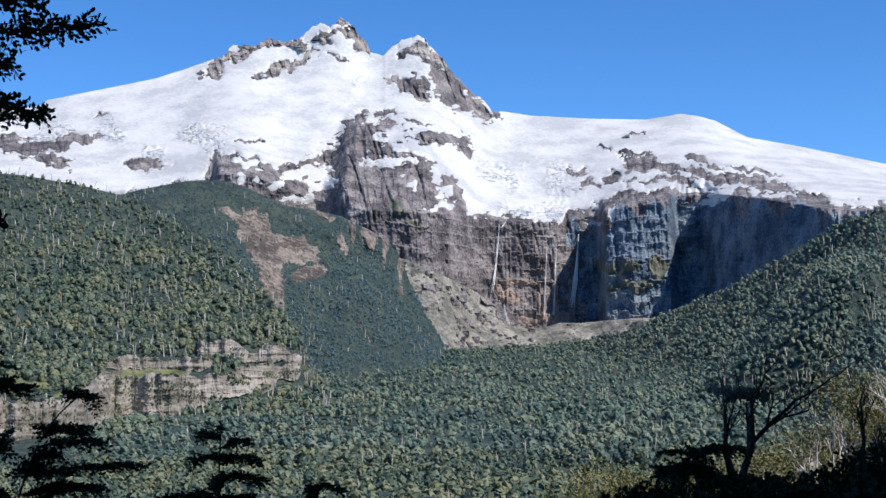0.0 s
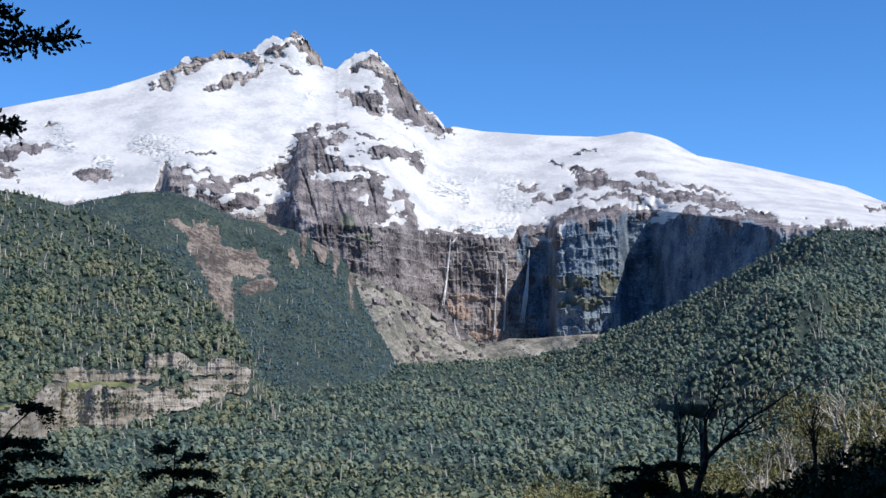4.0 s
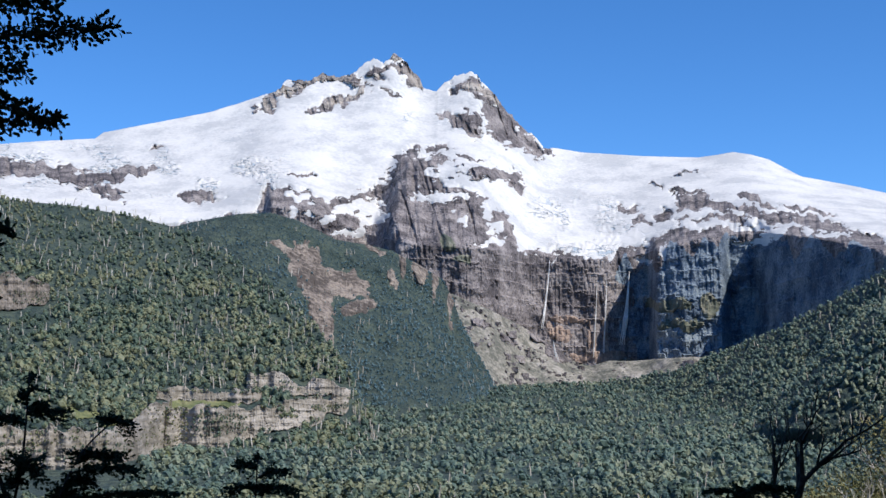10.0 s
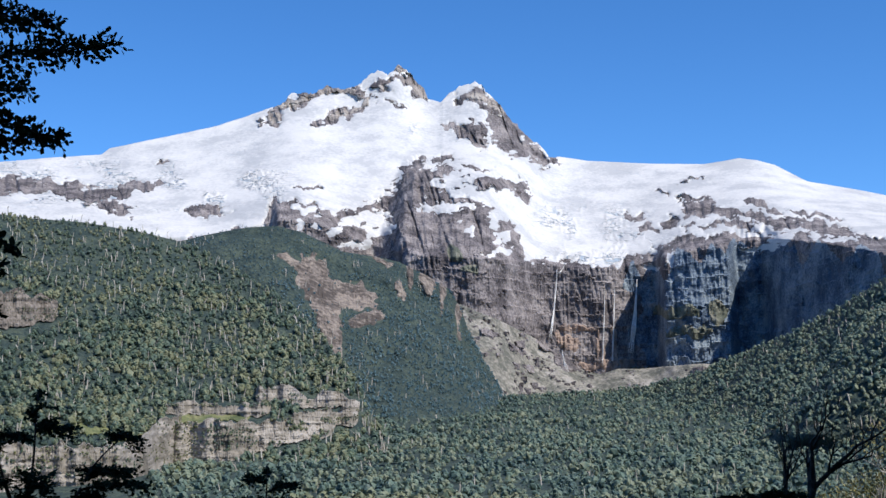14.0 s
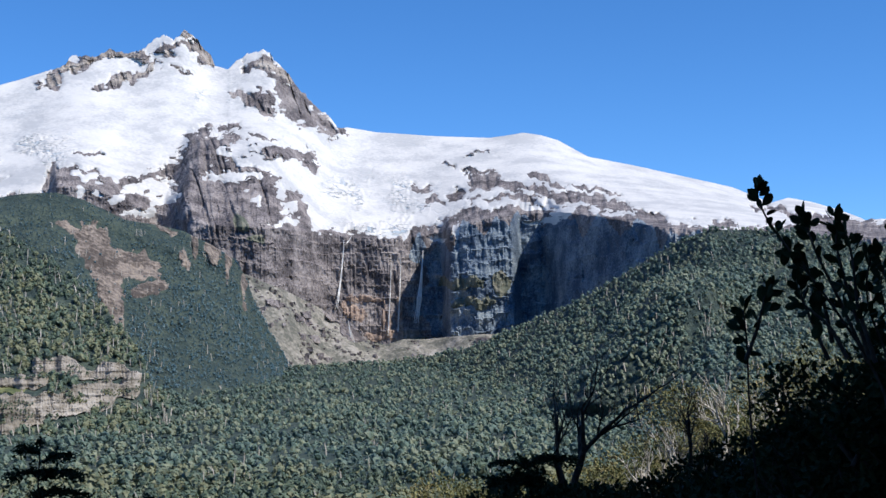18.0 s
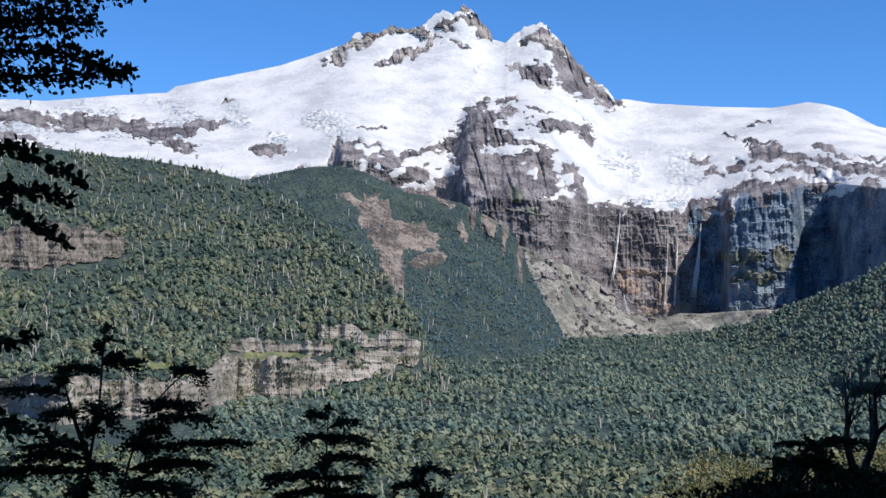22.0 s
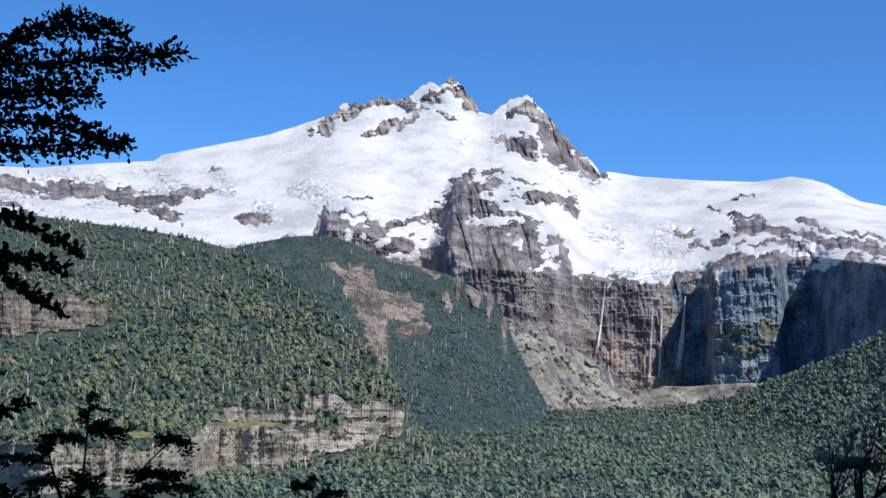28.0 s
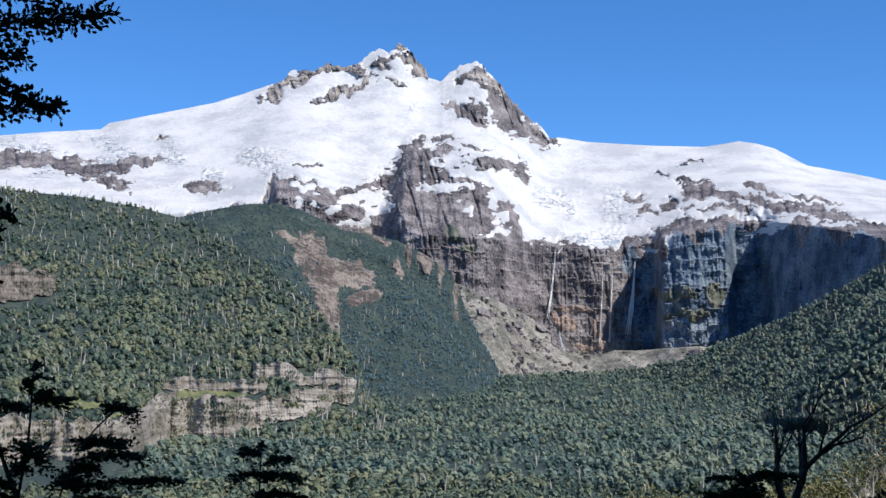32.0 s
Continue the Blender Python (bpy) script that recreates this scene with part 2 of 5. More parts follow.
def raw_mesh(name, verts, faces, mat, smooth=True, parent=None):
    """faces: an array of triangles or quads."""
    me = bpy.data.meshes.new(name)
    k = faces.shape[1]
    me.vertices.add(len(verts))
    me.vertices.foreach_set("co", np.ascontiguousarray(verts, np.float32).ravel())
    me.loops.add(faces.size)
    me.loops.foreach_set("vertex_index", np.ascontiguousarray(faces, np.int32).ravel())
    me.polygons.add(len(faces))
    me.polygons.foreach_set("loop_start", np.arange(0, faces.size, k, dtype=np.int32))
    me.polygons.foreach_set("use_smooth", np.full(len(faces), smooth))
    me.materials.append(mat)
    me.update(calc_edges=True)
    ob = new(name, me)
    if parent:
        ob.parent = parent
    return ob


SKY_WEST = [(-25.95, 167.9), (-22.61, 173.4), (-20.56, 176.5), (-20.11, 178.2), (-18.49, 178.6), (-15.69, 185.3), (-13.69, 188.9), (-13.35, 193.8),
    (-11.22, 203.2), (-8.97, 212.8), (-7.20, 224.0), (-6.25, 231.1), (-5.78, 237.2), (-4.83, 239.9), (-4.48, 243.7), (-3.30, 243.8), (-2.71, 250.2),
    (-2.36, 253.5), (-1.89, 255.2), (-1.54, 259.4), (-1.19, 256.8), (-0.72, 249.0), (-0.36, 242.6), (-0.20, 234.1), (0.33, 231.1)]
SKY_EAST = [(0.68, 238.1), (1.37, 244.2), (1.72, 244.9), (2.18, 241.4), (2.63, 233.3), (2.97, 224.8), (3.42, 215.1), (4.20, 201.6), (4.88, 190.1),
    (6.48, 185.4), (8.85, 182.5), (11.22, 180.5), (12.05, 182.2), (12.64, 183.7), (13.35, 181.6), (14.05, 177.5), (15.32, 164.3), (17.05, 157.5),
    (19.11, 147.9), (21.13, 138.2), (22.66, 125.7), (23.33, 128.8), (24.20, 125.2), (25.28, 118.7), (26.29, 110.7)]
LEFT_CREST = [(-28.02, 140.3), (-24.75, 141.9), (-21.39, 145.6), (-18.40, 145.9), (-16.29, 142.3), (-14.41, 140.7), (-12.05, 134.7), (-10.38, 127.7),
    (-9.43, 119.5), (-8.24, 107.6), (-6.81, 93.0), (-5.63, 75.9), (-4.45, 56.0), (-3.74, 38.2), (-3.16, 22.4), (-2.81, 8.6), (-2.35, -3.1), (-1.66,
    -18.6), (-0.75, -39.6)]
SPUR_CREST = [(-12.01, 116.1), (-10.62, 127.2), (-9.68, 132.2), (-8.51, 136.5), (-7.81, 138.9), (-6.51, 140.2), (-5.45, 135.5), (-4.74, 129.5),
    (-3.80, 121.5), (-2.41, 117.8), (-1.48, 113.9), (-0.33, 103.9), (0.58, 93.9), (1.08, 79.9), (1.37, 64.0), (1.93, 44.3), (2.59, 24.8), (3.03,
    13.2)]
RIGHT_CREST = [(4.08, 10.9), (6.40, 17.7), (8.73, 22.5), (10.14, 27.8), (11.07, 33.7), (12.24, 41.5), (13.42, 50.1), (14.59, 59.1), (15.76, 69.6),
    (16.92, 81.4), (18.09, 93.4), (19.02, 101.8), (20.16, 108.5), (21.51, 107.6), (23.71, 104.1), (26.24, 93.1)]
SCREE_TOP = [(-0.13, 71.6), (0.58, 83.7), (1.05, 82.8), (1.75, 77.3), (2.67, 70.8), (4.06, 58.2), (4.74, 49.8), (5.32, 45.6), (5.88, 35.3), (6.79,
    31.0), (7.49, 34.8), (8.40, 34.5), (9.55, 36.1), (10.90, 37.6), (12.46, 35.0)]
SNOWLINE = [(-15.73, 136.3), (-11.26, 127.6), (-7.13, 138.3), (-6.66, 161.1), (-5.26, 154.9), (-3.85, 150.7), (-2.19, 158.0), (-1.60, 167.1), (-1.28,
    179.7), (-0.94, 190.1), (-0.28, 182.8), (0.42, 166.7), (1.12, 158.1), (2.30, 154.4), (3.00, 147.1), (3.57, 136.4), (3.79, 120.6), (3.94, 114.8),
    (5.07, 113.1), (6.46, 111.2), (7.03, 106.0), (7.62, 109.0), (7.86, 115.9), (9.24, 117.1), (10.06, 124.8), (10.53, 132.7), (11.99, 129.0), (13.78,
    128.0), (15.33, 130.0), (16.63, 127.0), (17.86, 119.0), (18.13, 118.0), (20.17, 111.3), (22.63, 109.6)]
# patches of bare rock and of old snow: azimuth, slope, half width, half height, lean
SUMMIT_ROCK = [(-5.83, 232.5, 0.74, 3.7, -0.35), (-4.29, 241.1, 1.16, 3.7, 0.00), (-6.78, 220.5, 0.33, 4.1, 0.00), (-5.01, 217.8, 0.19, 2.0, 0.00),
    (-3.89, 222.1, 0.47, 3.3, -0.30), (-2.99, 230.5, 0.51, 2.9, -0.80), (-0.95, 247.3, 0.65, 2.4, 0.30), (-1.42, 256.8, 0.37, 2.0, 0.00), (-0.55,
    239.6, 0.47, 4.5, 0.60), (-2.15, 243.2, 0.28, 1.6, 0.30), (-1.63, 231.2, 0.35, 1.2, 0.50), (1.79, 235.9, 0.51, 2.9, 0.20), (2.68, 227.0, 0.42,
    4.1, 0.80), (3.20, 209.0, 0.95, 10.5, 0.70), (4.12, 195.5, 0.84, 3.7, 0.55), (1.12, 210.7, 0.51, 3.7, 0.20), (1.81, 207.5, 0.33, 6.5, 0.30)]
LEFT_ROCK = [(-16.64, 165.1, 1.51, 5.7, 0.00), (-14.65, 161.8, 1.40, 4.9, 0.25), (-12.53, 164.7, 1.07, 3.7, -0.10), (-13.42, 154.2, 0.93, 4.5, 0.20),
    (-9.44, 150.4, 0.65, 3.3, 0.00), (-11.29, 182.8, 0.19, 1.2, 0.00), (-5.25, 167.4, 0.37, 1.2, -0.20), (-19.22, 167.0, 1.63, 4.9, 0.00), (-21.08,
    154.9, 2.09, 4.1, 0.10), (-22.72, 159.4, 1.40, 3.3, 0.00), (-24.32, 159.8, 1.63, 3.7, 0.10), (-23.31, 151.2, 1.40, 3.3, 0.00), (-20.48, 169.1,
    1.16, 2.0, 0.00)]
RIGHT_ROCK = [(11.19, 151.4, 0.60, 2.0, 0.10), (10.79, 144.8, 0.51, 2.4, 0.00), (13.16, 142.1, 1.63, 2.0, 0.15), (14.37, 135.4, 1.16, 2.0, 0.20),
    (12.02, 135.7, 1.40, 1.6, 0.00), (9.74, 138.1, 0.33, 3.7, 0.00), (8.82, 134.6, 0.60, 2.9, 0.00), (8.14, 143.2, 0.19, 3.3, 0.00), (8.60, 144.2,
    0.19, 3.3, 0.00), (15.78, 125.3, 1.02, 2.0, 0.10), (16.45, 131.1, 0.33, 2.4, 0.30), (10.35, 155.3, 0.28, 1.2, 0.00), (10.72, 169.5, 0.47, 0.8,
    0.00), (9.56, 162.1, 0.19, 1.2, 0.40), (1.85, 183.0, 0.84, 1.2, 0.20), (2.60, 171.0, 1.07, 4.5, 0.10), (3.82, 161.3, 0.23, 2.4, 0.00)]
SNOW_LEFT = [(-5.26, 151.6, 0.47, 3.3, 0.20), (-5.61, 142.5, 0.19, 3.3, 0.00), (-4.32, 159.1, 0.47, 5.7, 0.00), (-4.04, 138.3, 0.33, 3.3, -0.40),
    (-3.26, 144.4, 0.79, 4.1, -0.20), (-2.44, 141.4, 0.42, 8.2, -0.30), (-1.97, 137.2, 0.33, 2.9, -0.30), (-3.39, 124.5, 0.56, 1.6, 0.00), (-2.73,
    127.7, 0.23, 3.3, -0.50), (-4.91, 140.4, 0.19, 1.6, 0.00)]
SNOW_RIGHT = [(0.70, 171.6, 0.74, 5.7, -0.30), (1.60, 163.8, 1.12, 2.4, 0.10), (0.33, 154.2, 0.84, 2.9, -0.10), (2.30, 159.8, 1.02, 2.0, -0.10),
    (2.59, 144.3, 0.21, 8.2, -0.50), (1.52, 134.7, 0.14, 3.7, 0.00), (2.88, 131.7, 0.28, 5.7, -0.50), (3.35, 145.7, 0.47, 2.9, 0.30), (2.78, 121.8,
    0.65, 2.0, -0.20), (3.59, 148.1, 0.33, 2.4, 0.00), (1.10, 141.5, 0.12, 1.6, 0.00), (9.04, 106.6, 0.37, 1.6, 0.00), (9.83, 110.7, 0.14, 4.9,
    -0.50), (12.01, 130.8, 1.63, 2.9, 0.00), (14.01, 123.6, 0.60, 3.7, -0.30), (14.25, 130.6, 1.40, 1.6, 0.10), (12.77, 118.1, 0.37, 1.2, 0.00),
    (16.21, 123.3, 0.70, 1.6, 0.10)]
SCAR = [(-5.08, 101.2, 0.65, 17.1, 0.15), (-4.39, 78.6, 0.56, 22.4, 0.20), (-3.40, 88.7, 1.02, 10.6, 0.15), (-2.82, 71.4, 0.70, 5.7, -0.20), (-5.96,
    114.8, 0.65, 3.3, 0.35), (-4.07, 54.1, 0.33, 16.3, 0.30), (-1.48, 93.3, 0.16, 5.7, 0.60), (-1.05, 105.5, 0.21, 12.2, 0.50), (-0.30, 103.7, 0.28,
    13.9, 0.60), (0.94, 71.3, 0.14, 18.0, 1.20), (0.35, 94.1, 0.12, 16.3, 1.00), (-2.22, 115.3, 0.47, 2.0, 0.30)]
# cliff strips on the west slope: upper and lower edge, (azimuth, slope)
WALL_EAST = ([(-10.95, 1.5), (-8.94, 1.0), (-7.12, -0.5), (-5.74, 5.0), (-4.36, 9.0), (-3.15, 10.0)], [(-10.95, -26.0), (-9.72, -24.8), (-9.27,
    -27.7), (-8.03, -23.3), (-6.66, -14.2), (-5.29, -9.8), (-4.43, -7.6), (-4.08, 1.6), (-3.16, -1.5)])
WALL_MID = ([(-20.18, -15.4), (-17.70, -13.2), (-15.57, -15.0), (-13.39, -16.9), (-11.85, -11.1), (-11.19, 0.5), (-10.30, 4.6)], [(-20.16, -30.4),
    (-17.64, -56.1), (-14.45, -57.8), (-12.71, -54.8), (-11.83, -44.0), (-11.17, -30.9), (-10.30, -24.5)])
WALL_WEST = ([(-25.22, -29.2), (-23.93, -26.1), (-21.76, -19.7), (-20.21, -15.6), (-18.19, -13.5)], [(-25.16, -44.5), (-23.87, -43.0), (-21.70,
    -36.9), (-20.17, -30.0), (-18.15, -27.7)])
WALL_UPPER = ([(-7.35, 20.4), (-6.89, 23.5), (-5.74, 24.0), (-5.28, 19.1), (-3.89, 19.6), (-3.08, 14.2)], [(-7.35, 16.3), (-6.89, 17.5), (-5.74,
    16.8), (-5.28, 13.5), (-3.89, 14.0), (-3.09, 8.2)])
WALL_THIN = ([(-10.97, 12.3), (-9.40, 14.4), (-7.35, 12.3), (-6.66, 13.8)], [(-10.97, 8.4), (-9.40, 8.8), (-7.35, 6.7), (-6.66, 9.8)])
WALL_ROSE = ([(-21.49, 72.2), (-20.29, 83.5), (-19.17, 90.8), (-18.02, 92.5), (-16.63, 91.0), (-15.22, 84.6)], [(-21.47, 64.2), (-20.23, 64.2),
    (-18.87, 65.2), (-17.04, 69.2), (-15.20, 75.6)])
GRASS_LEDGE = [(-10.16, -8.8, 0.42, 18.0, 0.00), (-10.55, -35.1, 0.93, 9.0, -0.70), (-8.83, 3.1, 1.49, 3.3, 0.00), (-13.06, -24.0, 1.72, 3.3, 0.00),
    (-11.85, -12.3, 1.16, 2.4, 0.00), (-17.26, -25.9, 2.09, 3.3, 0.00), (-14.50, -5.7, 1.40, 3.3, 0.00)]
ORANGE = [(5.92, 64.0, 0.93, 2.4, 0.10), (7.45, 36.8, 0.75, 4.2, 0.00), (6.3, 38.0, 0.5, 3.0, 0.2), (6.95, 44.2, 0.12, 9.0, 0.00), (4.99, 59.9, 0.12, 4.1, 0.00), (6.69, 53.2,
    0.12, 14.7, 0.00), (7.41, 53.0, 0.09, 14.7, 0.00), (5.56, 53.6, 0.47, 5.7, 0.20)]
LEDGE_GREEN = [(9.96, 74.1, 0.98, 3.3, 0.00), (11.66, 73.3, 0.37, 7.3, 0.00), (10.39, 59.8, 0.93, 2.9, 0.00), (0.89, 120.3, 0.28, 3.3, 0.40), (1.42,
    108.2, 0.33, 2.4, 0.20), (8.17, 31.7, 0.33, 3.3, 0.00), (9.42, 30.1, 0.70, 2.4, 0.00)]
SLABS = [(12.96, 131.8, 1.63, 2.9, 0.05), (13.65, 147.7, 0.70, 2.4, 0.35), (16.12, 130.1, 1.21, 3.3, 0.42), (18.71, 111.3, 1.58, 2.4, 0.20), (11.08, 147.7, 0.74, 2.9, 0.10), (10.90, 156.1, 0.47, 1.0, 0.10),
    (10.44, 158.0, 0.42, 1.2, 0.20), (11.92, 142.7, 0.58, 1.6, 0.30), (15.45, 141.5, 0.93, 1.2, 0.25), (14.08, 135.2, 0.70, 1.6, 0.30), (17.86, 121.5, 0.70, 1.6, 0.40), (12.01, 125.4, 1.40, 2.0, -0.10), (13.95, 121.4, 1.16, 2.0, 0.10)]
FAR_EAST_ROCK = [(23.20, 119.2, 0.47, 2.4, 0.40), (24.82, 111.2, 0.93, 2.0, 0.20), (26.14, 105.0, 0.51, 2.4, 0.10), (21.07, 113.9, 0.33, 2.9, 0.00),
    (19.04, 113.2, 0.28, 1.6, 0.00), (17.68, 118.9, 0.79, 2.0, 0.30), (22.10, 124.1, 0.33, 1.2, 0.30), (16.31, 129.9, 0.70, 1.6, 0.30), (14.93, 136.8,
    0.70, 1.6, 0.20)]
PROW_ROCK = [(-0.71, 185.8, 0.60, 4.9, -0.20), (-0.10, 178.6, 0.79, 4.9, -0.10), (0.25, 190.3, 0.33, 1.6, 0.00), (-0.53, 166.9, 0.93, 16.3, -0.50),
    (0.94, 169.1, 0.33, 2.4, 0.00), (1.59, 160.9, 0.79, 1.2, 0.00), (0.53, 160.0, 0.70, 1.6, -0.20), (3.72, 162.6, 0.23, 2.9, 0.00), (2.07, 166.2,
    0.47, 1.6, 0.00), (-0.43, 137.7, 1.40, 20.4, 0.00)]


base_line, snow_line = line(SKY_WEST + SKY_EAST), line(SNOWLINE)
left_crest, spur_crest, right_crest, scree_top = line(LEFT_CREST), line(SPUR_CREST), line(RIGHT_CREST), line(SCREE_TOP)


def sky_line(a):
    """The crest of the mountain, jagged where the summits are bare rock."""
    a = np.asarray(a, float)
    rocky = ((a > -6.2) & (a < -0.3)) | ((a > 0.9) & (a < 4.7))
    return base_line(a) + np.where(rocky, 1.3 * fractal(a * 4.5, 3.0, 0.0, 3, 0.7) + 0.9 * np.round(1.6 * smooth_noise(a * 3.1, 9.0, 0.0)), 0.0)


def ramp01(v, lo, hi):
    s = np.clip((v - lo) / (hi - lo), 0, 1)
    return s * s * (3 - 2 * s)


def blur(values, width):
    k = np.exp(-np.linspace(-2, 2, 2 * width + 1) ** 2)
    return np.convolve(np.pad(values, width, mode="edge"), k / k.sum(), "valid")


# ---- the mountain: headwall, glacier plateau and summits ----
STEP = 0.055
AZ = np.arange(-31.0, 29.0, STEP)
ROWS = 220
FOOT = 8.0                                            # lowest slope of the headwall, out of sight
wall_r = blur(line([(-31, 3650), (-8, 3700), (-6.75, 3720), (-6.55, 3640), (-3, 3690), (-1.6, 3780), (-1.2, 3640), (3, 3640), (4, 3690), (6.9, 3710),
                    (8.1, 3760), (9.15, 3770), (9.45, 3590), (10.5, 3560), (12.1, 3580), (12.4, 3700), (13.4, 3690), (14.2, 3500), (15.4, 3330),
                    (16.6, 3160), (18.6, 2900), (29, 2750)])(AZ), 2)
crest_r = line([(-31, 4550), (-9, 4600), (-4, 4720), (-0.5, 4740), (0.4, 4690), (1.7, 4690), (4.5, 4620), (10, 4560), (29, 4400)])(AZ)
brink = blur(line([(-31, 118), (-8, 132), (-6.6, 150), (-5, 146), (-3, 128), (-1.3, 118), (3, 116), (4, 112), (7, 106), (9, 108), (10.3, 122), (14, 126),
                   (16.5, 119), (18, 111), (29, 95)])(AZ), 8)
sky_s = blur(sky_line(AZ), 36)
LOW_ROWS = 24                                          # coarse rows where other slopes hide the foot
hidden = blur(np.where(AZ < -10.6, left_crest(AZ), np.where(AZ < 0.6, spur_crest(AZ), np.where(AZ < 12.4, scree_top(AZ), right_crest(AZ)))), 20) - 12
E = np.concatenate([FOOT + (hidden - FOOT) * np.linspace(0, 1, LOW_ROWS, endpoint=False)[:, None],
                    hidden + (sky_line(AZ) - hidden) * np.linspace(0, 1, ROWS - LOW_ROWS)[:, None]])
A2 = np.broadcast_to(AZ, E.shape)
brink_s = blur(brink, 60)
up = (E - brink_s) / np.maximum(sky_s - brink_s, 20)
wall_s = blur(wall_r, 70)
ragged = 7 * ramp01(A2, 12, 13) * (fractal(A2 * 1.3, E * 0.03, 71.0, 4, 0.6) - 0.3)
R = wall_s + (crest_r - wall_s) * np.clip(up, 0, 1.15) + 0.75 * np.minimum(E - brink_s, 0) + (wall_r - wall_s) * (1 - ramp01(E - brink + ragged, -4 - 4 * ramp01(A2, 12, 13), 16 - 10 * ramp01(A2, 12, 13)))
# the dark prow stands forward of the snow on its west side; a lesser buttress west of it
R = R - 220 * ramp01(A2, -2.05 + (E - 150) * 0.0165, -1.05 + (E - 150) * 0.0165) * (1 - ramp01(A2, 1.5, 5.0)) * (1 - ramp01(E, 172, 200))
R = R - 60 * ramp01(A2, -6.75, -6.45) * (1 - ramp01(A2, -5.0, -2.5)) * (1 - ramp01(E, 146, 164))
# twin summits: steep pyramids in front of the crest
R = R - 70 * np.exp(-((A2 + 1.2) / 1.1) ** 2) * ramp01(E, 225, 250) - 80 * np.exp(-((A2 - 2.3) / 1.2) ** 2) * ramp01(E, 195, 235)
R = np.minimum(R, 4830)

# snow cover, above a ragged snow line
wx = A2 + 0.15 * fractal(A2 * 2.6, E * 0.06, 3.0, 4, 0.6)
wy = E + 3.4 * fractal(A2 * 2.6, E * 0.065, 8.0, 5, 0.6)


def blob(p, wx, wy):
    a, e, w, h, lean = p
    dx, dy = (wx - a) * 43.0, (wy - e) * 2.45
    dy = dy + dx * lean
    return 1 - np.sqrt((dx / (w * 43.0)) ** 2 + (dy / (h * 2.45)) ** 2)


mottle = 0.85 * fractal(A2 * 2.4, E * 0.36, 21.0, 4, 0.65) + 0.4 * fractal(A2 * 6.5 + 0.12 * E, E * 0.8, 23.0, 3, 0.65)
field = np.clip((wy - snow_line(wx)) / 6.0, -1.5, 1.5)
field = field + 0.9 * mottle * np.exp(-(field / 1.2) ** 2)
SUMMIT_ROCK += [(-1.15, 249.5, 0.45, 1.8, 0.1), (-2.15, 247.5, 0.4, 1.5, -0.3), (-0.75, 243.5, 0.4, 4.0, 0.6), (-1.5, 255.0, 0.25, 1.6, 0.0), (1.25, 236.5, 0.3, 2.6, -0.6),
                (1.85, 239.0, 0.28, 3.0, 0.2), (2.3, 231.0, 0.3, 2.6, 0.4)]
SUMMIT_WIDE = [(a, e, w * 1.1, h * 1.15, k) for a, e, w, h, k in SUMMIT_ROCK]
for p in SUMMIT_WIDE + LEFT_ROCK + RIGHT_ROCK + FAR_EAST_ROCK + PROW_ROCK:
    field = np.minimum(field, -1.7 * blob(p, wx, wy) - 0.22 + 1.1 * mottle)
for p in SLABS:
    field = np.minimum(field, -1.9 * blob(p, wx, wy) - 0.3 + 0.55 * mottle)
for p in SNOW_LEFT + SNOW_RIGHT:
    field = np.maximum(field, 1.35 * blob(p, wx, wy) + 0.1 + 1.0 * mottle)
bare = np.clip(0.5 - field, 0, 1)

# relief: buttresses, gullies and ledges on the rock, gentle waves on the ice
X, Y, Z = polar(A2, R, E)
gully = fractal(A2 * 2.3 + 0.004 * Z, Z * 0.006, 1.0, 5, 0.55, True)
ledge = fractal(A2 * 0.8, Z * 0.022, 5.0, 5, 0.6, True) * 1.2
cleft = fractal(A2 * 1.6 + 0.003 * Z, Z * 0.011, 61.0, 5, 0.62, True)
course = Z / 44 + 0.35 * fractal(A2 * 0.5, Z * 0.004, 64.0, 3) + 0.25 * np.round(2 * smooth_noise(A2 * 1.3, Z * 0.01, 66.0))
step = (course - np.floor(course)) ** 3
buttress = ramp01(A2, 9.2, 9.6) * (1 - ramp01(A2, 12.1, 12.6)) * (1 - ramp01(E, 80, 92))
chasm = ramp01(fractal(A2 * 1.9 + 0.006 * Z, Z * 0.004, 91.0, 3, 0.5, True), 0.50, 0.85)
flute = fractal(A2 * 6.5 + 0.002 * Z, Z * 0.0035, 81.0, 4, 0.6, True)
crag = fractal(X * 0.012, Y * 0.012, Z * 0.012, 5, 0.62)
wide = fractal(X * 0.0028, Y * 0.0028, Z * 0.0028, 2)
lift = np.minimum(1, np.arange(ROWS)[:, None] / 6.0)
on_wall = 1 - ramp01(E - brink, -6, 8)
calm = (1 - 0.85 * ramp01(A2, 6.5, 9.0)) * (1 - 0.5 * (1 - ramp01(A2, -10.0, -7.5)))   # smooth slabs on the plateaus
R2 = R - lift * (bare * (-24 * chasm * (1 - 0.75 * on_wall) + on_wall * (7 * cleft + 5 * ledge + 10 * crag + 9 * step + 6 * flute + buttress * (6 * crag + 5 * step)) + (1 - on_wall) * calm * (20 * gully + 8 * ledge + 16 * crag + 5 * flute)) + (10 + 22 * bare) * wide * (1 - on_wall))
E2 = E + lift * bare * (1 - on_wall) * 1.0 * fractal(A2 * 5, E * 0.1, 2.0, 3)
BACK = [(0.3, 30, -4.0), (0.3, 110, -30.0)]


def with_back(r, e):
    """Close the sheet behind the skyline."""
    for _, dr, de in BACK:
        r, e = np.vstack([r, np.minimum(r[ROWS - 1] + dr, 4950)[None]]), np.vstack([e, (e[ROWS - 1] + de)[None]])
    return np.broadcast_to(AZ, r.shape), r, e


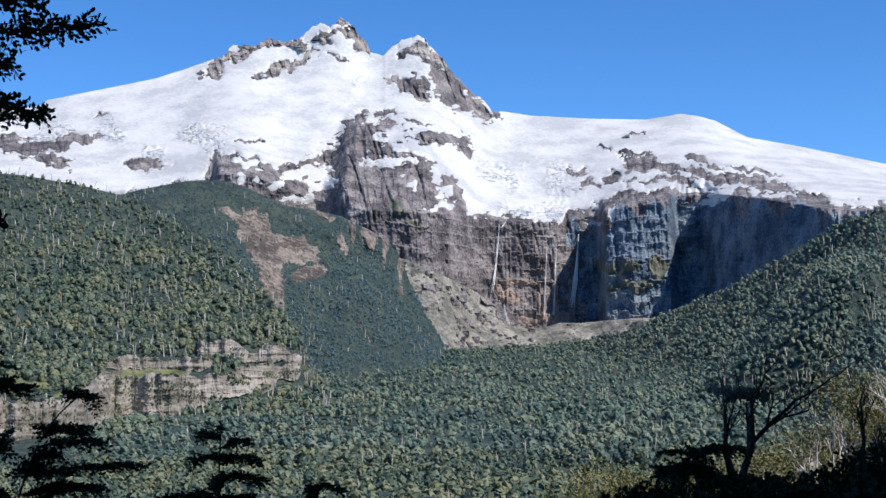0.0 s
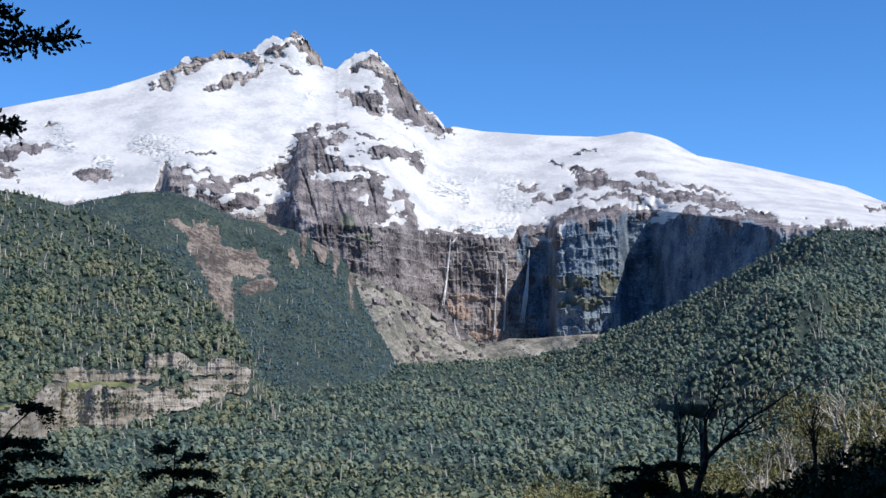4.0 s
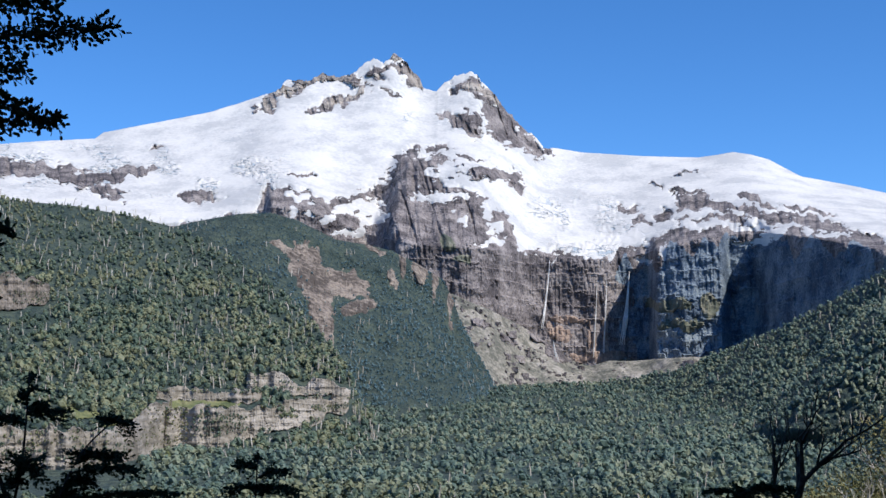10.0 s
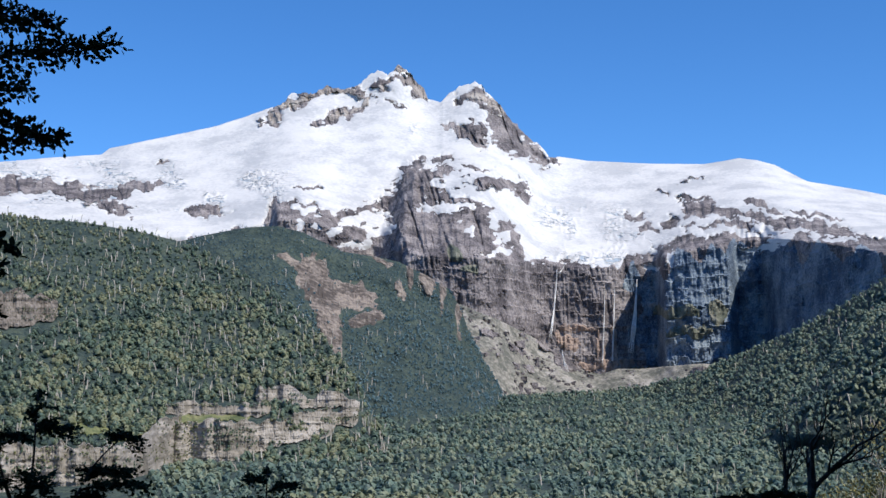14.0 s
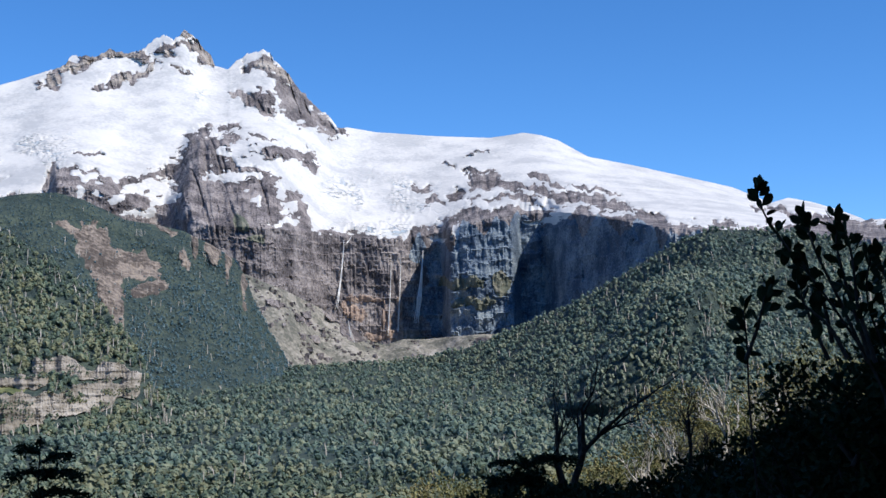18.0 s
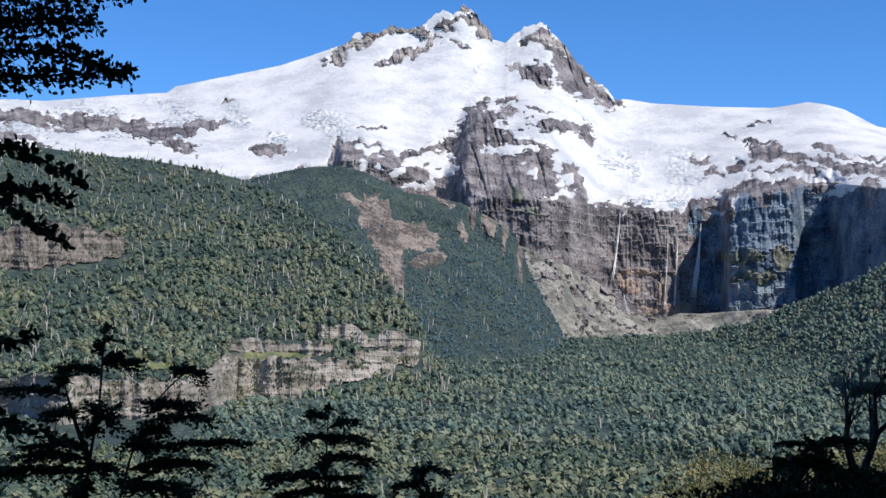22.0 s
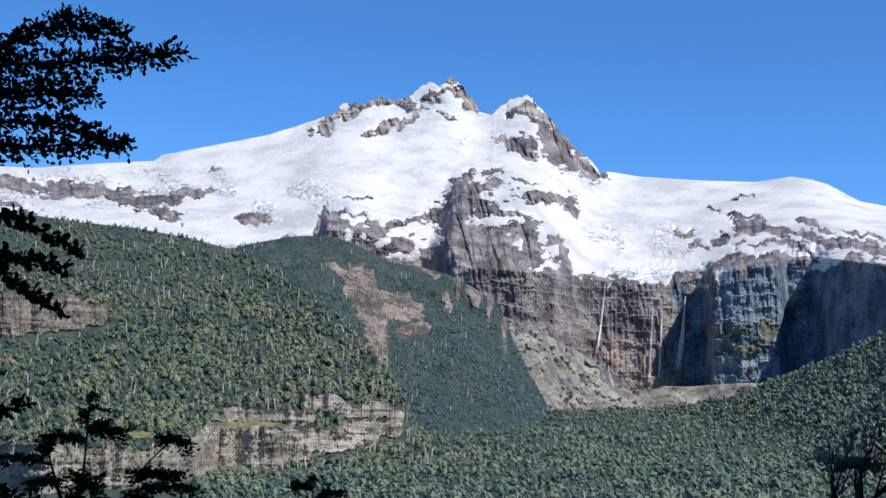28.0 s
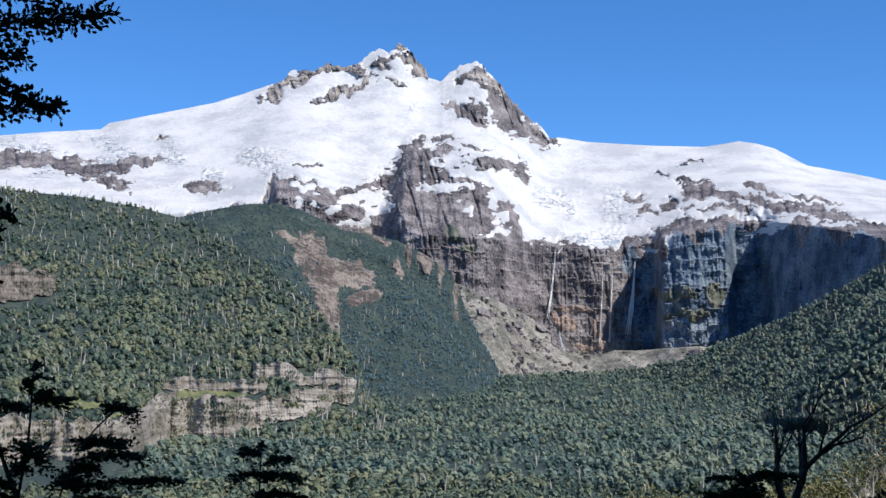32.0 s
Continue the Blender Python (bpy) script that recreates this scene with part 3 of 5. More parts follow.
mountain = tagged(new("mountain"), "glaciated volcano with brown rock walls and snowy twin summits", "mountain")
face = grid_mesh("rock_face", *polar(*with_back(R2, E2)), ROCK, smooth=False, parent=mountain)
face["label"] = "purple-brown layered rock walls, the eastern ones tinted blue for shade"
face.data.materials.append(SHADE_TINTED_ROCK)                     # eastern walls of the cirque: greyer rock, blue of shade put into its colour
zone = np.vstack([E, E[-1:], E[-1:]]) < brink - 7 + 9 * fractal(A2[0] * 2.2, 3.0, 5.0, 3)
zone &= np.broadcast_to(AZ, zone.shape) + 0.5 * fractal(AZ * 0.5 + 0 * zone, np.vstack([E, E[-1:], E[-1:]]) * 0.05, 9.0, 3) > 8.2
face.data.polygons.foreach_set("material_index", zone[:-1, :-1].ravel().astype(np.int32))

icefall = np.maximum(ramp01(E, 146, 156) * (1 - ramp01(E, 176, 192)) * (1 - ramp01(A2, -7.5, -5.0)),
                     ramp01(E, 106, 112) * (1 - ramp01(E, 140, 160)) * ramp01(A2, 3.8, 4.6) * (1 - ramp01(A2, 8, 9.5)))
icefall = np.maximum(icefall, np.exp(-((A2 + 0.9) / 0.5) ** 2 - ((E - 206) / 9) ** 2))
seracs = fractal(A2 * 8 + E * 0.15, E * 0.5, 2.0, 4, 0.65, True)
drift = fractal(A2 * 0.9, E * 0.16 + A2 * 0.5, 6.0, 4, 0.5)
deep = np.clip(field * 2, 0, 1)
thin = 0.25 + 0.75 * calm
thick = np.tanh(field * 2.5) * 3.0 * thin + deep * thin * (9 * seracs * icefall * ramp01(fractal(A2 * 1.2, E * 0.07, 31.0, 3), -0.25, 0.3) + 1.5 + 1.4 * drift + 1.0 * fractal(A2 * 4.0 + E * 0.2, E * 0.9, 41.0, 3, 0.6, True) * ramp01(fractal(A2 * 0.7, E * 0.05, 51.0, 2), -0.1, 0.5))
SR, SE = R2 - 0.7 * thick, E2 + 0.8 * thick / R2 * 1000
broken = icefall * ramp01(fractal(A2 * 1.2, E * 0.07, 31.0, 3), -0.25, 0.3)
seen = (field > -0.3) & (np.arange(ROWS)[:, None] > 10)
glacier = grid_mesh("glacier", *polar(*with_back(SR, SE)), SNOW, keep=np.vstack([seen, seen[-1:], seen[-1:]]), parent=mountain,
                    crevassed=np.vstack([broken, broken[-1:], broken[-1:]]))
glacier["label"] = "white glacier with crevasses and patches of old snow"


def face_r(a, e):
    """Distance of the headwall at an azimuth and slope."""
    j = np.clip(((np.asarray(a) - AZ[0]) / STEP).astype(int), 0, len(AZ) - 1)
    e = np.asarray(e)
    h = hidden[j]
    i = np.where(e < h, (e - FOOT) / (h - FOOT) * LOW_ROWS, LOW_ROWS + (e - h) / (sky_line(a) - h) * (ROWS - LOW_ROWS - 1))
    i = np.clip(i, 0, ROWS - 1).astype(int)
    return R2[i, j]


def overlay(name, surface, patches, mat, label, parent=None, proud=5.0, rugged=0.0, strata=0.0, seed=0.0, cut=-0.25, tall=1.0):
    """Bare ground of another kind laid over a slope in ragged patches, proud of it by a few metres."""
    a, r, e = surface
    ux = a + 0.14 * fractal(a * 2.6, e * 0.06, 3.0 + seed, 4, 0.6)
    uy = e + 2.6 * fractal(a * 2.6, e * 0.07, 8.0 + seed, 4, 0.6)
    f = np.full(a.shape, -2.0)
    for p in patches:
        f = np.maximum(f, 1.5 * blob((p[0], p[1], p[2], p[3] * tall, p[4]), ux, uy))
    f = f + 0.35 * fractal(a * 4, e * 0.2, 15.0 + seed, 3, 0.6) * (f > -1.5)
    out = np.clip(f * 2.5, -1, 1) * proud
    x, y, z = polar(a, r, e)
    if rugged:
        out = out + np.clip(f * 3, 0, 1) * rugged * (fractal(a * 7.0, z * 0.02, 4.0 + seed, 4, 0.6, True) + 0.8 * strata * np.round(
            3 * fractal(a * 0.6, z * 0.05, 7.0 + seed, 2)) / 3)
    ob = grid_mesh(name, *polar(a, r - out, e), mat, keep=f > cut, smooth=False, parent=parent)
    if parent:
        ob["label"] = label
    else:
        tagged(ob, label, "rock", kind="structure")
    return f


def refine(surface, rows, cols):
    """The same slope on a finer grid, between two slopes and azimuths given as index ranges."""
    out = []
    i, j = np.linspace(rows[0], rows[1], rows[2]), np.linspace(cols[0], cols[1], cols[2])
    i0, j0 = np.minimum(i.astype(int), surface[0].shape[0] - 2), np.minimum(j.astype(int), surface[0].shape[1] - 2)
    fi, fj = (i - i0)[:, None], (j - j0)[None]
    for q in surface:
        out.append(q[i0][:, j0] * (1 - fi) * (1 - fj) + q[i0 + 1][:, j0] * fi * (1 - fj) + q[i0][:, j0 + 1] * (1 - fi) * fj + q[i0 + 1][:, j0 + 1] * fi * fj)
    return tuple(out)


top = (A2[120:], R2[120:], E2[120:])
overlay("summit_rock", top, [(a, e, w * 0.95, h, k) for a, e, w, h, k in SUMMIT_ROCK[:3] + SUMMIT_ROCK[4:13]], TAN, "light tan layered rock of the summits", mountain, 3.0, 5.0, 0.6,
        cut=-0.15)
wall = (A2[8:210], R2[8:210], E2[8:210])
overlay("rust_stain", wall, ORANGE, RUST, "rust-orange stained rock beside the falls", mountain, 3.0, 3.0, seed=1.0)
overlay("mossy_ledge", wall, LEDGE_GREEN, MOSS, "dull green moss on rock ledges", mountain, 4.0, 4.0, seed=2.0, tall=1.3)


# waterfalls: strands of falling water in front of the wall
def waterfall(a0, e0, a1, e1, width, label, seed, near=9999.0):
    g = np.random.default_rng(seed)
    thing = tagged(new("waterfall"), label, "waterfall", group="waterfalls on the headwall")
    for k in range(5):
        s = np.linspace(0, 1, 26)
        off = g.normal(0, width * 0.3) + width * 0.25 * np.cumsum(g.normal(0, 0.25, 26))
        a = a0 + (a1 - a0) * s ** 1.4
        e = e0 + (e1 - e0) * s
        r = face_r(a, e)
        r = np.minimum(np.minimum.accumulate(np.minimum(r, r[0] + 5)), near) - 7 - g.uniform(0, 3)
        half = width * (0.12 + 0.14 * s) * (1 - 0.75 * np.maximum(0, s - 0.75) * 4) * g.uniform(0.6, 1.2)
        x, y, z = polar(a, r, e)
        x = x + off * s
        rows = [(-half, 0), (-0.5 * half, -1.0), (0.5 * half, -1.0), (half, 0), (0.5 * half, 1.0), (-0.5 * half, 1.0), (-half, 0)]
        gx = np.stack([x + h for h, _ in rows], 1)
        gy = np.stack([y + d + 0 * half for _, d in rows], 1)
        gz = np.stack([z for _ in rows], 1)
        grid_mesh("strand", gx, gy, gz, WATER, parent=thing)


waterfall(5.08, 106.9, 4.78, 57.1, 6.5, "thin white waterfall down a brown rock wall", 1)
waterfall(7.03, 90.5, 6.87, 37.0, 6, "narrow pale waterfall down a rust-stained wall", 2)
waterfall(7.43, 92.3, 7.27, 40.1, 5.5, "narrow pale waterfall beside another one", 3)
waterfall(8.36, 98.8, 8.05, 46.0, 10, "tall white waterfall in a dark cleft", 4)
waterfall(5.23, 48.9, 5.46, 30.2, 6, "short white waterfall over a low brown step", 5, 3470.0)
waterfall(5.41, 110.9, 5.12, 103.6, 4, "small white cascade under the glacier snout", 6)


# ---- slopes ----
def slope(name, az, levels, mat, rough=0.0, scale=0.006, seed=0.0, parent=None, shape=None):
    r, e = sheet(az, levels)
    a = np.broadcast_to(az, r.shape)
    if shape:
        r = shape(a, r, e)
    x, y, z = polar(a, r, e)
    if rough:
        n = fractal(x * scale + seed, y * scale, z * scale, 5, 0.5)
        fade = np.minimum(1, np.minimum(np.arange(len(r)), 8)[:, None] / 8.0)
        r = r - rough * n * fade
        x, y, z = polar(a, r, e)
    return grid_mesh(name, x, y, z, mat, parent=parent), (a, r, e)


az = np.arange(-31.0, 0.0, 0.1)
cr = line([(-31, 2500), (-10, 2350), (-5, 2050), (-2.5, 1750), (0, 1600)])(az)
ce = left_crest(az)
foot_r = line([(-31, 1000), (-5, 1150), (0, 1300)])(az)
left_slope, LEFT = slope("wooded_slope_west", az, [(0, foot_r, np.minimum(-110, ce - 30)), (90, cr, ce), (6, cr + 220, ce - 40)], SOIL, 30, 0.004, 1.0)
tagged(left_slope, "steep hillside of dark forest soil under beech trees", "hillside", kind="structure")

az = np.arange(-14.0, 4.0, 0.08)
ce = spur_crest(az)
cr = line([(-14, 2950), (-6, 2950), (0, 3050), (4, 3200)])(az)
spur, SPUR = slope("wooded_spur", az, [(0, cr - 750, np.minimum(-10, ce - 20)), (80, cr, ce), (6, cr + 150, ce - 40)], SOIL, 40, 0.006, 5.0)
tagged(spur, "dark wooded spur below the rock walls", "hillside", kind="structure")

az = np.arange(3.5, 31.0, 0.1)
ce = right_crest(az)
cr = line([(3.5, 3230), (8, 3150), (10, 2950), (14, 2600), (20, 2150), (31, 1900)])(az)
foot_r = line([(3.5, 2400), (10, 1300), (20, 800), (31, 600)])(az)
right_slope, RIGHT = slope("wooded_slope_east", az, [(0, foot_r, np.minimum(-110, ce - 60) + 0 * az), (150, cr, ce), (6, cr + 200, ce - 50)], SOIL, 30, 0.004, 9.0,
                           shape=lambda a, r, e: r - 280 * ramp01(a - (12.4 + (e + 15) * 0.0600), 0, 0.8) * (1 - ramp01(a - (12.6 + (e + 15) * 0.0582), 1.2, 5.0))
                           * ramp01(e, -45, -10) * (1 - ramp01(e, 62, 84)))
tagged(right_slope, "long hillside of dark forest soil under beech trees", "hillside", kind="structure")

az = np.arange(-1.0, 13.0, 0.06)
te = scree_top(az)
tr = blur(np.minimum(3560, face_r(az, te) - 35), 12) - 10
scree, SCREES = slope("scree_slope", az, [(0, tr - 330, 5 + 0 * az), (70, tr, te), (4, tr + 90, te - 6)], SCREE, 14, 0.02, 3.0,
                      shape=lambda a, r, e: r - 9 * fractal((a + 0.045 * e) * 3.2, e * 0.012, 12.0, 4, 0.6, True))
tagged(scree, "grey-brown fan of loose scree below the waterfalls", "scree", kind="structure")

overlay("rock_step", refine(SCREES, (4, 70, 150), (0, SCREES[0].shape[1] - 1, 460)), [(5.6, 42, 0.75, 9.0, 0.1), (6.6, 38, 0.5, 6.0, 0.0), (4.6, 52, 0.4, 4.0, 0.6), (2.2, 62, 0.5, 2.0, 0.5), (3.4, 50, 0.5, 2.0, 0.5)], ROCK,
        "brown rock step among the scree", None, 8.0, 10.0, 0.6, seed=6.0)



def boulders(surface, count, size, seed):
    """Fallen blocks strewn over the scree, joined."""
    A, Rr, Ee = surface
    g = np.random.default_rng(seed)
    i, j = g.uniform(2, A.shape[0] - 6, count).astype(int), g.uniform(0, A.shape[1] - 1.001, count).astype(int)
    near = smooth_noise(A[i, j] * 1.5, Ee[i, j] * 0.1, 3.0) + g.normal(0, 0.3, count) > 0
    i, j = i[near], j[near]
    x, y, z = polar(A[i, j] + g.uniform(-0.03, 0.03, len(i)), Rr[i, j], Ee[i, j])
    corners = np.array([[p, q, t] for p in (-1, 1) for q in (-1, 1) for t in (-1, 1)], float)
    quads = np.array([[0, 1, 3, 2], [4, 6, 7, 5], [0, 4, 5, 1], [2, 3, 7, 6], [0, 2, 6, 4], [1, 5, 7, 3]])
    v = corners * g.uniform(0.5, 1.1, (len(i), 8, 3)) * (size * g.lognormal(0, 0.5, len(i)))[:, None, None]
    turn = g.uniform(0, 6.28, len(i))[:, None]
    c, s = np.cos(turn), np.sin(turn)
    v = np.stack([v[..., 0] * c - v[..., 1] * s + x[:, None], v[..., 0] * s + v[..., 1] * c + y[:, None], v[..., 2] * 0.8 + z[:, None]], -1)
    faces = (quads[None] + (np.arange(len(i)) * 8)[:, None, None]).reshape(-1, 4)
    return tagged(raw_mesh("boulders", v.reshape(-1, 3), faces, ROCK, smooth=False), "brown fallen blocks strewn over the scree", "boulders", kind="stuff")


boulders(SCREES, 1500, 3.2, 31)

# ground: one sheet from the viewpoint to the horizon, all the way round
ring_az = np.arange(-180.0, 180.1, 1.0)
ring_r = np.concatenate([[0.001, 0.3], np.geomspace(0.6, 200, 40), np.geomspace(220, 4850, 60)])
GA, GR = np.meshgrid(ring_az, ring_r)
ahead = np.interp(np.log(GR), np.log([0.6, 2, 8, 15, 40, 150, 400, 800, 1000, 1400, 2000, 2600, 3250, 4850]),
                  [0, -0.2, -2.6, -6, -14, -45, -78, -80, -74, -55, -24, 14, 55, 70])
around = np.interp(np.log(GR), np.log([0.6, 3, 10, 40, 200, 800, 2000, 4850]), [0, 0.3, 2.0, 9, 60, 220, 420, 900])
side = np.clip((np.abs(GA) - 34) / 40.0, 0, 1)
side = side * side * (3 - 2 * side)
GX, GY = GR * np.sin(np.radians(GA)), GR * np.cos(np.radians(GA))
GZ = ahead * (1 - side) + around * side + np.minimum(1, GR / 400) * 6 * fractal(GX * 0.01, GY * 0.01, 0.0, 3)
ground = tagged(grid_mesh("ground", GX, GY, GZ, SOIL), "dark forest soil of the valley and the near hillside", "ground", kind="structure")
VA = np.broadcast_to(np.arange(-31.0, 31.0, 0.25), (80, 248))
VR = np.broadcast_to(np.geomspace(620, 3350, 80)[:, None], VA.shape)
VZ = np.interp(np.log(VR), np.log(ring_r), np.interp(np.log(ring_r), np.log([0.6, 2, 8, 15, 40, 150, 400, 800, 1000, 1400, 2000, 2600, 3250, 4850]),
               [0, -0.2, -2.6, -6, -14, -45, -78, -80, -74, -55, -24, 14, 55, 70]))
VALLEY = (VA, VR, (VZ - EYE_Z) / VR * 1000)


scar = tagged(new("rock_scar"), "bare brown landslip scars and gullies among dark woods", "rock", kind="structure")
fine = refine(SPUR, (5, 80, 200), (0, SPUR[0].shape[1] - 1, 420))
overlay("bare_rock", fine, SCAR, EARTH, "bare brown broken rock", scar, 3.0, 6.0, seed=3.0)
cliffs = tagged(new("cliff_band"), "pale layered cliff bands above the wooded valley", "cliff", kind="structure")
fine = refine(LEFT, (8, 84, 330), (0, LEFT[0].shape[1] - 1, 640))


def cliff_strip(name, surface, edges, mat, label, parent, seed):
    """An upright layered rock wall between two edges, with a level bench running back from its brink into the slope."""
    A, Rr, Ee = surface
    up, low = line(edges[0]), line(edges[1])
    a0, a1 = max(edges[0][0][0], edges[1][0][0]), min(edges[0][-1][0], edges[1][-1][0])
    az = np.arange(a0, a1, 0.035)
    hi = up(az) + 1.3 * fractal(az * 5.0, seed, 1.0, 3, 0.6) + 0.8 * np.round(2 * fractal(az * 2.2, seed, 7.0, 1))
    lo = low(az) - 4 + 1.5 * fractal(az * 4.0, seed, 4.0, 3, 0.6)
    ends = np.minimum(1, np.minimum(az - a0, a1 - az) / 0.2)
    lo = hi - np.maximum(hi - lo, 1.0) * (0.7 + 0.3 * ends)
    cols = np.clip(((az - A[0, 0]) / (A[0, 1] - A[0, 0])).astype(int), 0, A.shape[1] - 1)
    base = blur(np.array([np.interp(l, Ee[:90, j], Rr[:90, j]) for l, j in zip(lo, cols)]), 8) - 6
    back = np.array([np.interp(h, Ee[:90, j], Rr[:90, j]) for h, j in zip(hi, cols)]) + 12
    rows = 40
    s = np.linspace(0, 1, rows)[:, None]
    e = lo + (hi - lo) * s
    a = np.broadcast_to(az, e.shape)
    courses = np.round(3 * fractal(a * 0.5, e * 0.30, seed + 2.0, 3, 0.5)) / 3
    columns = fractal(a * 8.0 + 0.03 * e, e * 0.04, seed + 5.0, 4, 0.65, True)
    crags = fractal(a * 4.0, e * 0.16, seed + 9.0, 4, 0.65)
    blocks = np.round(2.5 * smooth_noise(a * 3.1, e * 0.05, seed + 13.0)) / 2.5
    r = base + 14 * s - 2.0 * courses - 1.6 * columns - 1.7 * crags - 2.6 * blocks
    r = np.vstack([base + 25, r, np.maximum(back, r[-1] + 4)])
    e = np.vstack([e[0] - 3, e, hi + 0.4])
    ob = grid_mesh(name, *polar(np.broadcast_to(az, e.shape), r, e), mat, smooth=False, parent=parent)
    ob["label"] = label
    return np.broadcast_to(az, (rows, len(az))), r[1:-1] - 1.0, e[1:-1]


strips = []
for k, w in enumerate((WALL_EAST, WALL_MID, WALL_WEST, WALL_UPPER, WALL_THIN)):
    strips.append(cliff_strip("pale_rock", LEFT, w, BAND, "pale cream and grey layered rock wall", cliffs, 3.0 + 11.0 * k))
strips.append(cliff_strip("rose_rock", LEFT, WALL_ROSE, ROSE, "rose-brown rock wall", cliffs, 71.0))
overlay("grass_ledge", fine, GRASS_LEDGE, GRASS, "yellow-green grass on the ledges", cliffs, 6.0, seed=5.0)


def outside(patches):
    def test(a, r, e):
        f = np.full(a.shape, -2.0)
        for p in patches:
            f = np.maximum(f, np.maximum(blob(p, a, e), blob(p, a, e + 2.5)))
        return (f < -0.05) | (smooth_noise(a * 9, e * 0.4, 2.0) > 0.72)
    return test


def clear_left(a, r, e):
    free = outside(GRASS_LEDGE)(a, r, e)
    for top, low in (WALL_EAST, WALL_MID, WALL_WEST, WALL_UPPER, WALL_THIN, WALL_ROSE):
        inside = (a > top[0][0]) & (a < top[-1][0]) & (e < line(top)(a) - 0.5) & (e > line(low)(a) - 10 + 4 * smooth_noise(a * 3, e * 0.1, 5.0))
        free = free & ~inside
    return free


def clear_valley(a, r, e):
    """Leaves out valley-floor trees whose tops would hide the cliff foot from the camera."""
    free = np.ones(a.shape, bool)
    for top, low in (WALL_EAST, WALL_MID, WALL_WEST):
        free &= ~((a > top[0][0]) & (a < top[-1][0]) & (e > line(low)(a) - 6500.0 / r))
    return free


clear_spur = outside(SCAR)


# ---- the woods: thousands of beeches, one mass of separate trees on each slope ----
ico = bmesh.new()
bmesh.ops.create_icosphere(ico, subdivisions=1, radius=1.0)
ICO_V = np.array([v.co[:] for v in ico.verts])
ICO_F = np.array([[v.index for v in f.verts] for f in ico.faces])
ico.free()
rng = np.random.default_rng(7)


def tree_shape(seed, lobes, tufts):
    """A beech crown one metre high: a few lumpy leafy lobes round a leader, and loose tufts that break the outline."""
    g = np.random.default_rng(seed)
    vs, fs, base = [], [], 0
    for k in range(lobes):
        a = g.uniform(0, 6.28)
        off = 0.0 if k == 0 else g.uniform(0.10, 0.22)
        c = np.array([math.cos(a) * off, math.sin(a) * off, 0.66 - 0.16 * k + g.uniform(-0.05, 0.05)])
        size = np.array([1, 1, 1.15]) * g.uniform(0.22, 0.31) * (1.0 if k else 0.95)
        vs.append(c + ICO_V * g.uniform(0.62, 1.22, (12, 1)) * size)
        fs.append(ICO_F + base)
        base += 12
    n = tufts
    h = 0.25 + 0.75 * g.uniform(0, 1, n)
    a = g.uniform(0, 6.28, n)
    reach = 0.40 * np.sqrt(np.maximum(0.02, 1 - np.abs(h - 0.45) ** 1.5 * 2.2)) * g.uniform(0.7, 1.12, n)
    out = np.stack([0.9 * np.cos(a), 0.9 * np.sin(a), 0.10 + 0.8 * h], 1) + g.normal(0, 0.20, (n, 3))
    out /= np.linalg.norm(out, axis=1)[:, None]
    side = np.cross(out, g.normal(0, 1, (n, 3)))
    side /= np.linalg.norm(side, axis=1)[:, None]
    top = np.cross(side, out)
    c = np.stack([np.cos(a) * reach, np.sin(a) * reach, h], 1)
    size = g.uniform(0.08, 0.15, n)[:, None]
    v = np.stack([c - side * size * 0.9 - top * size * 0.6, c + side * size * 0.9 - top * size * 0.6, c + top * size * 1.2], 1).reshape(-1, 3)
    vs.append(v)
    fs.append(np.arange(n * 3).reshape(n, 3) + base)
    return np.concatenate(vs), np.concatenate(fs)


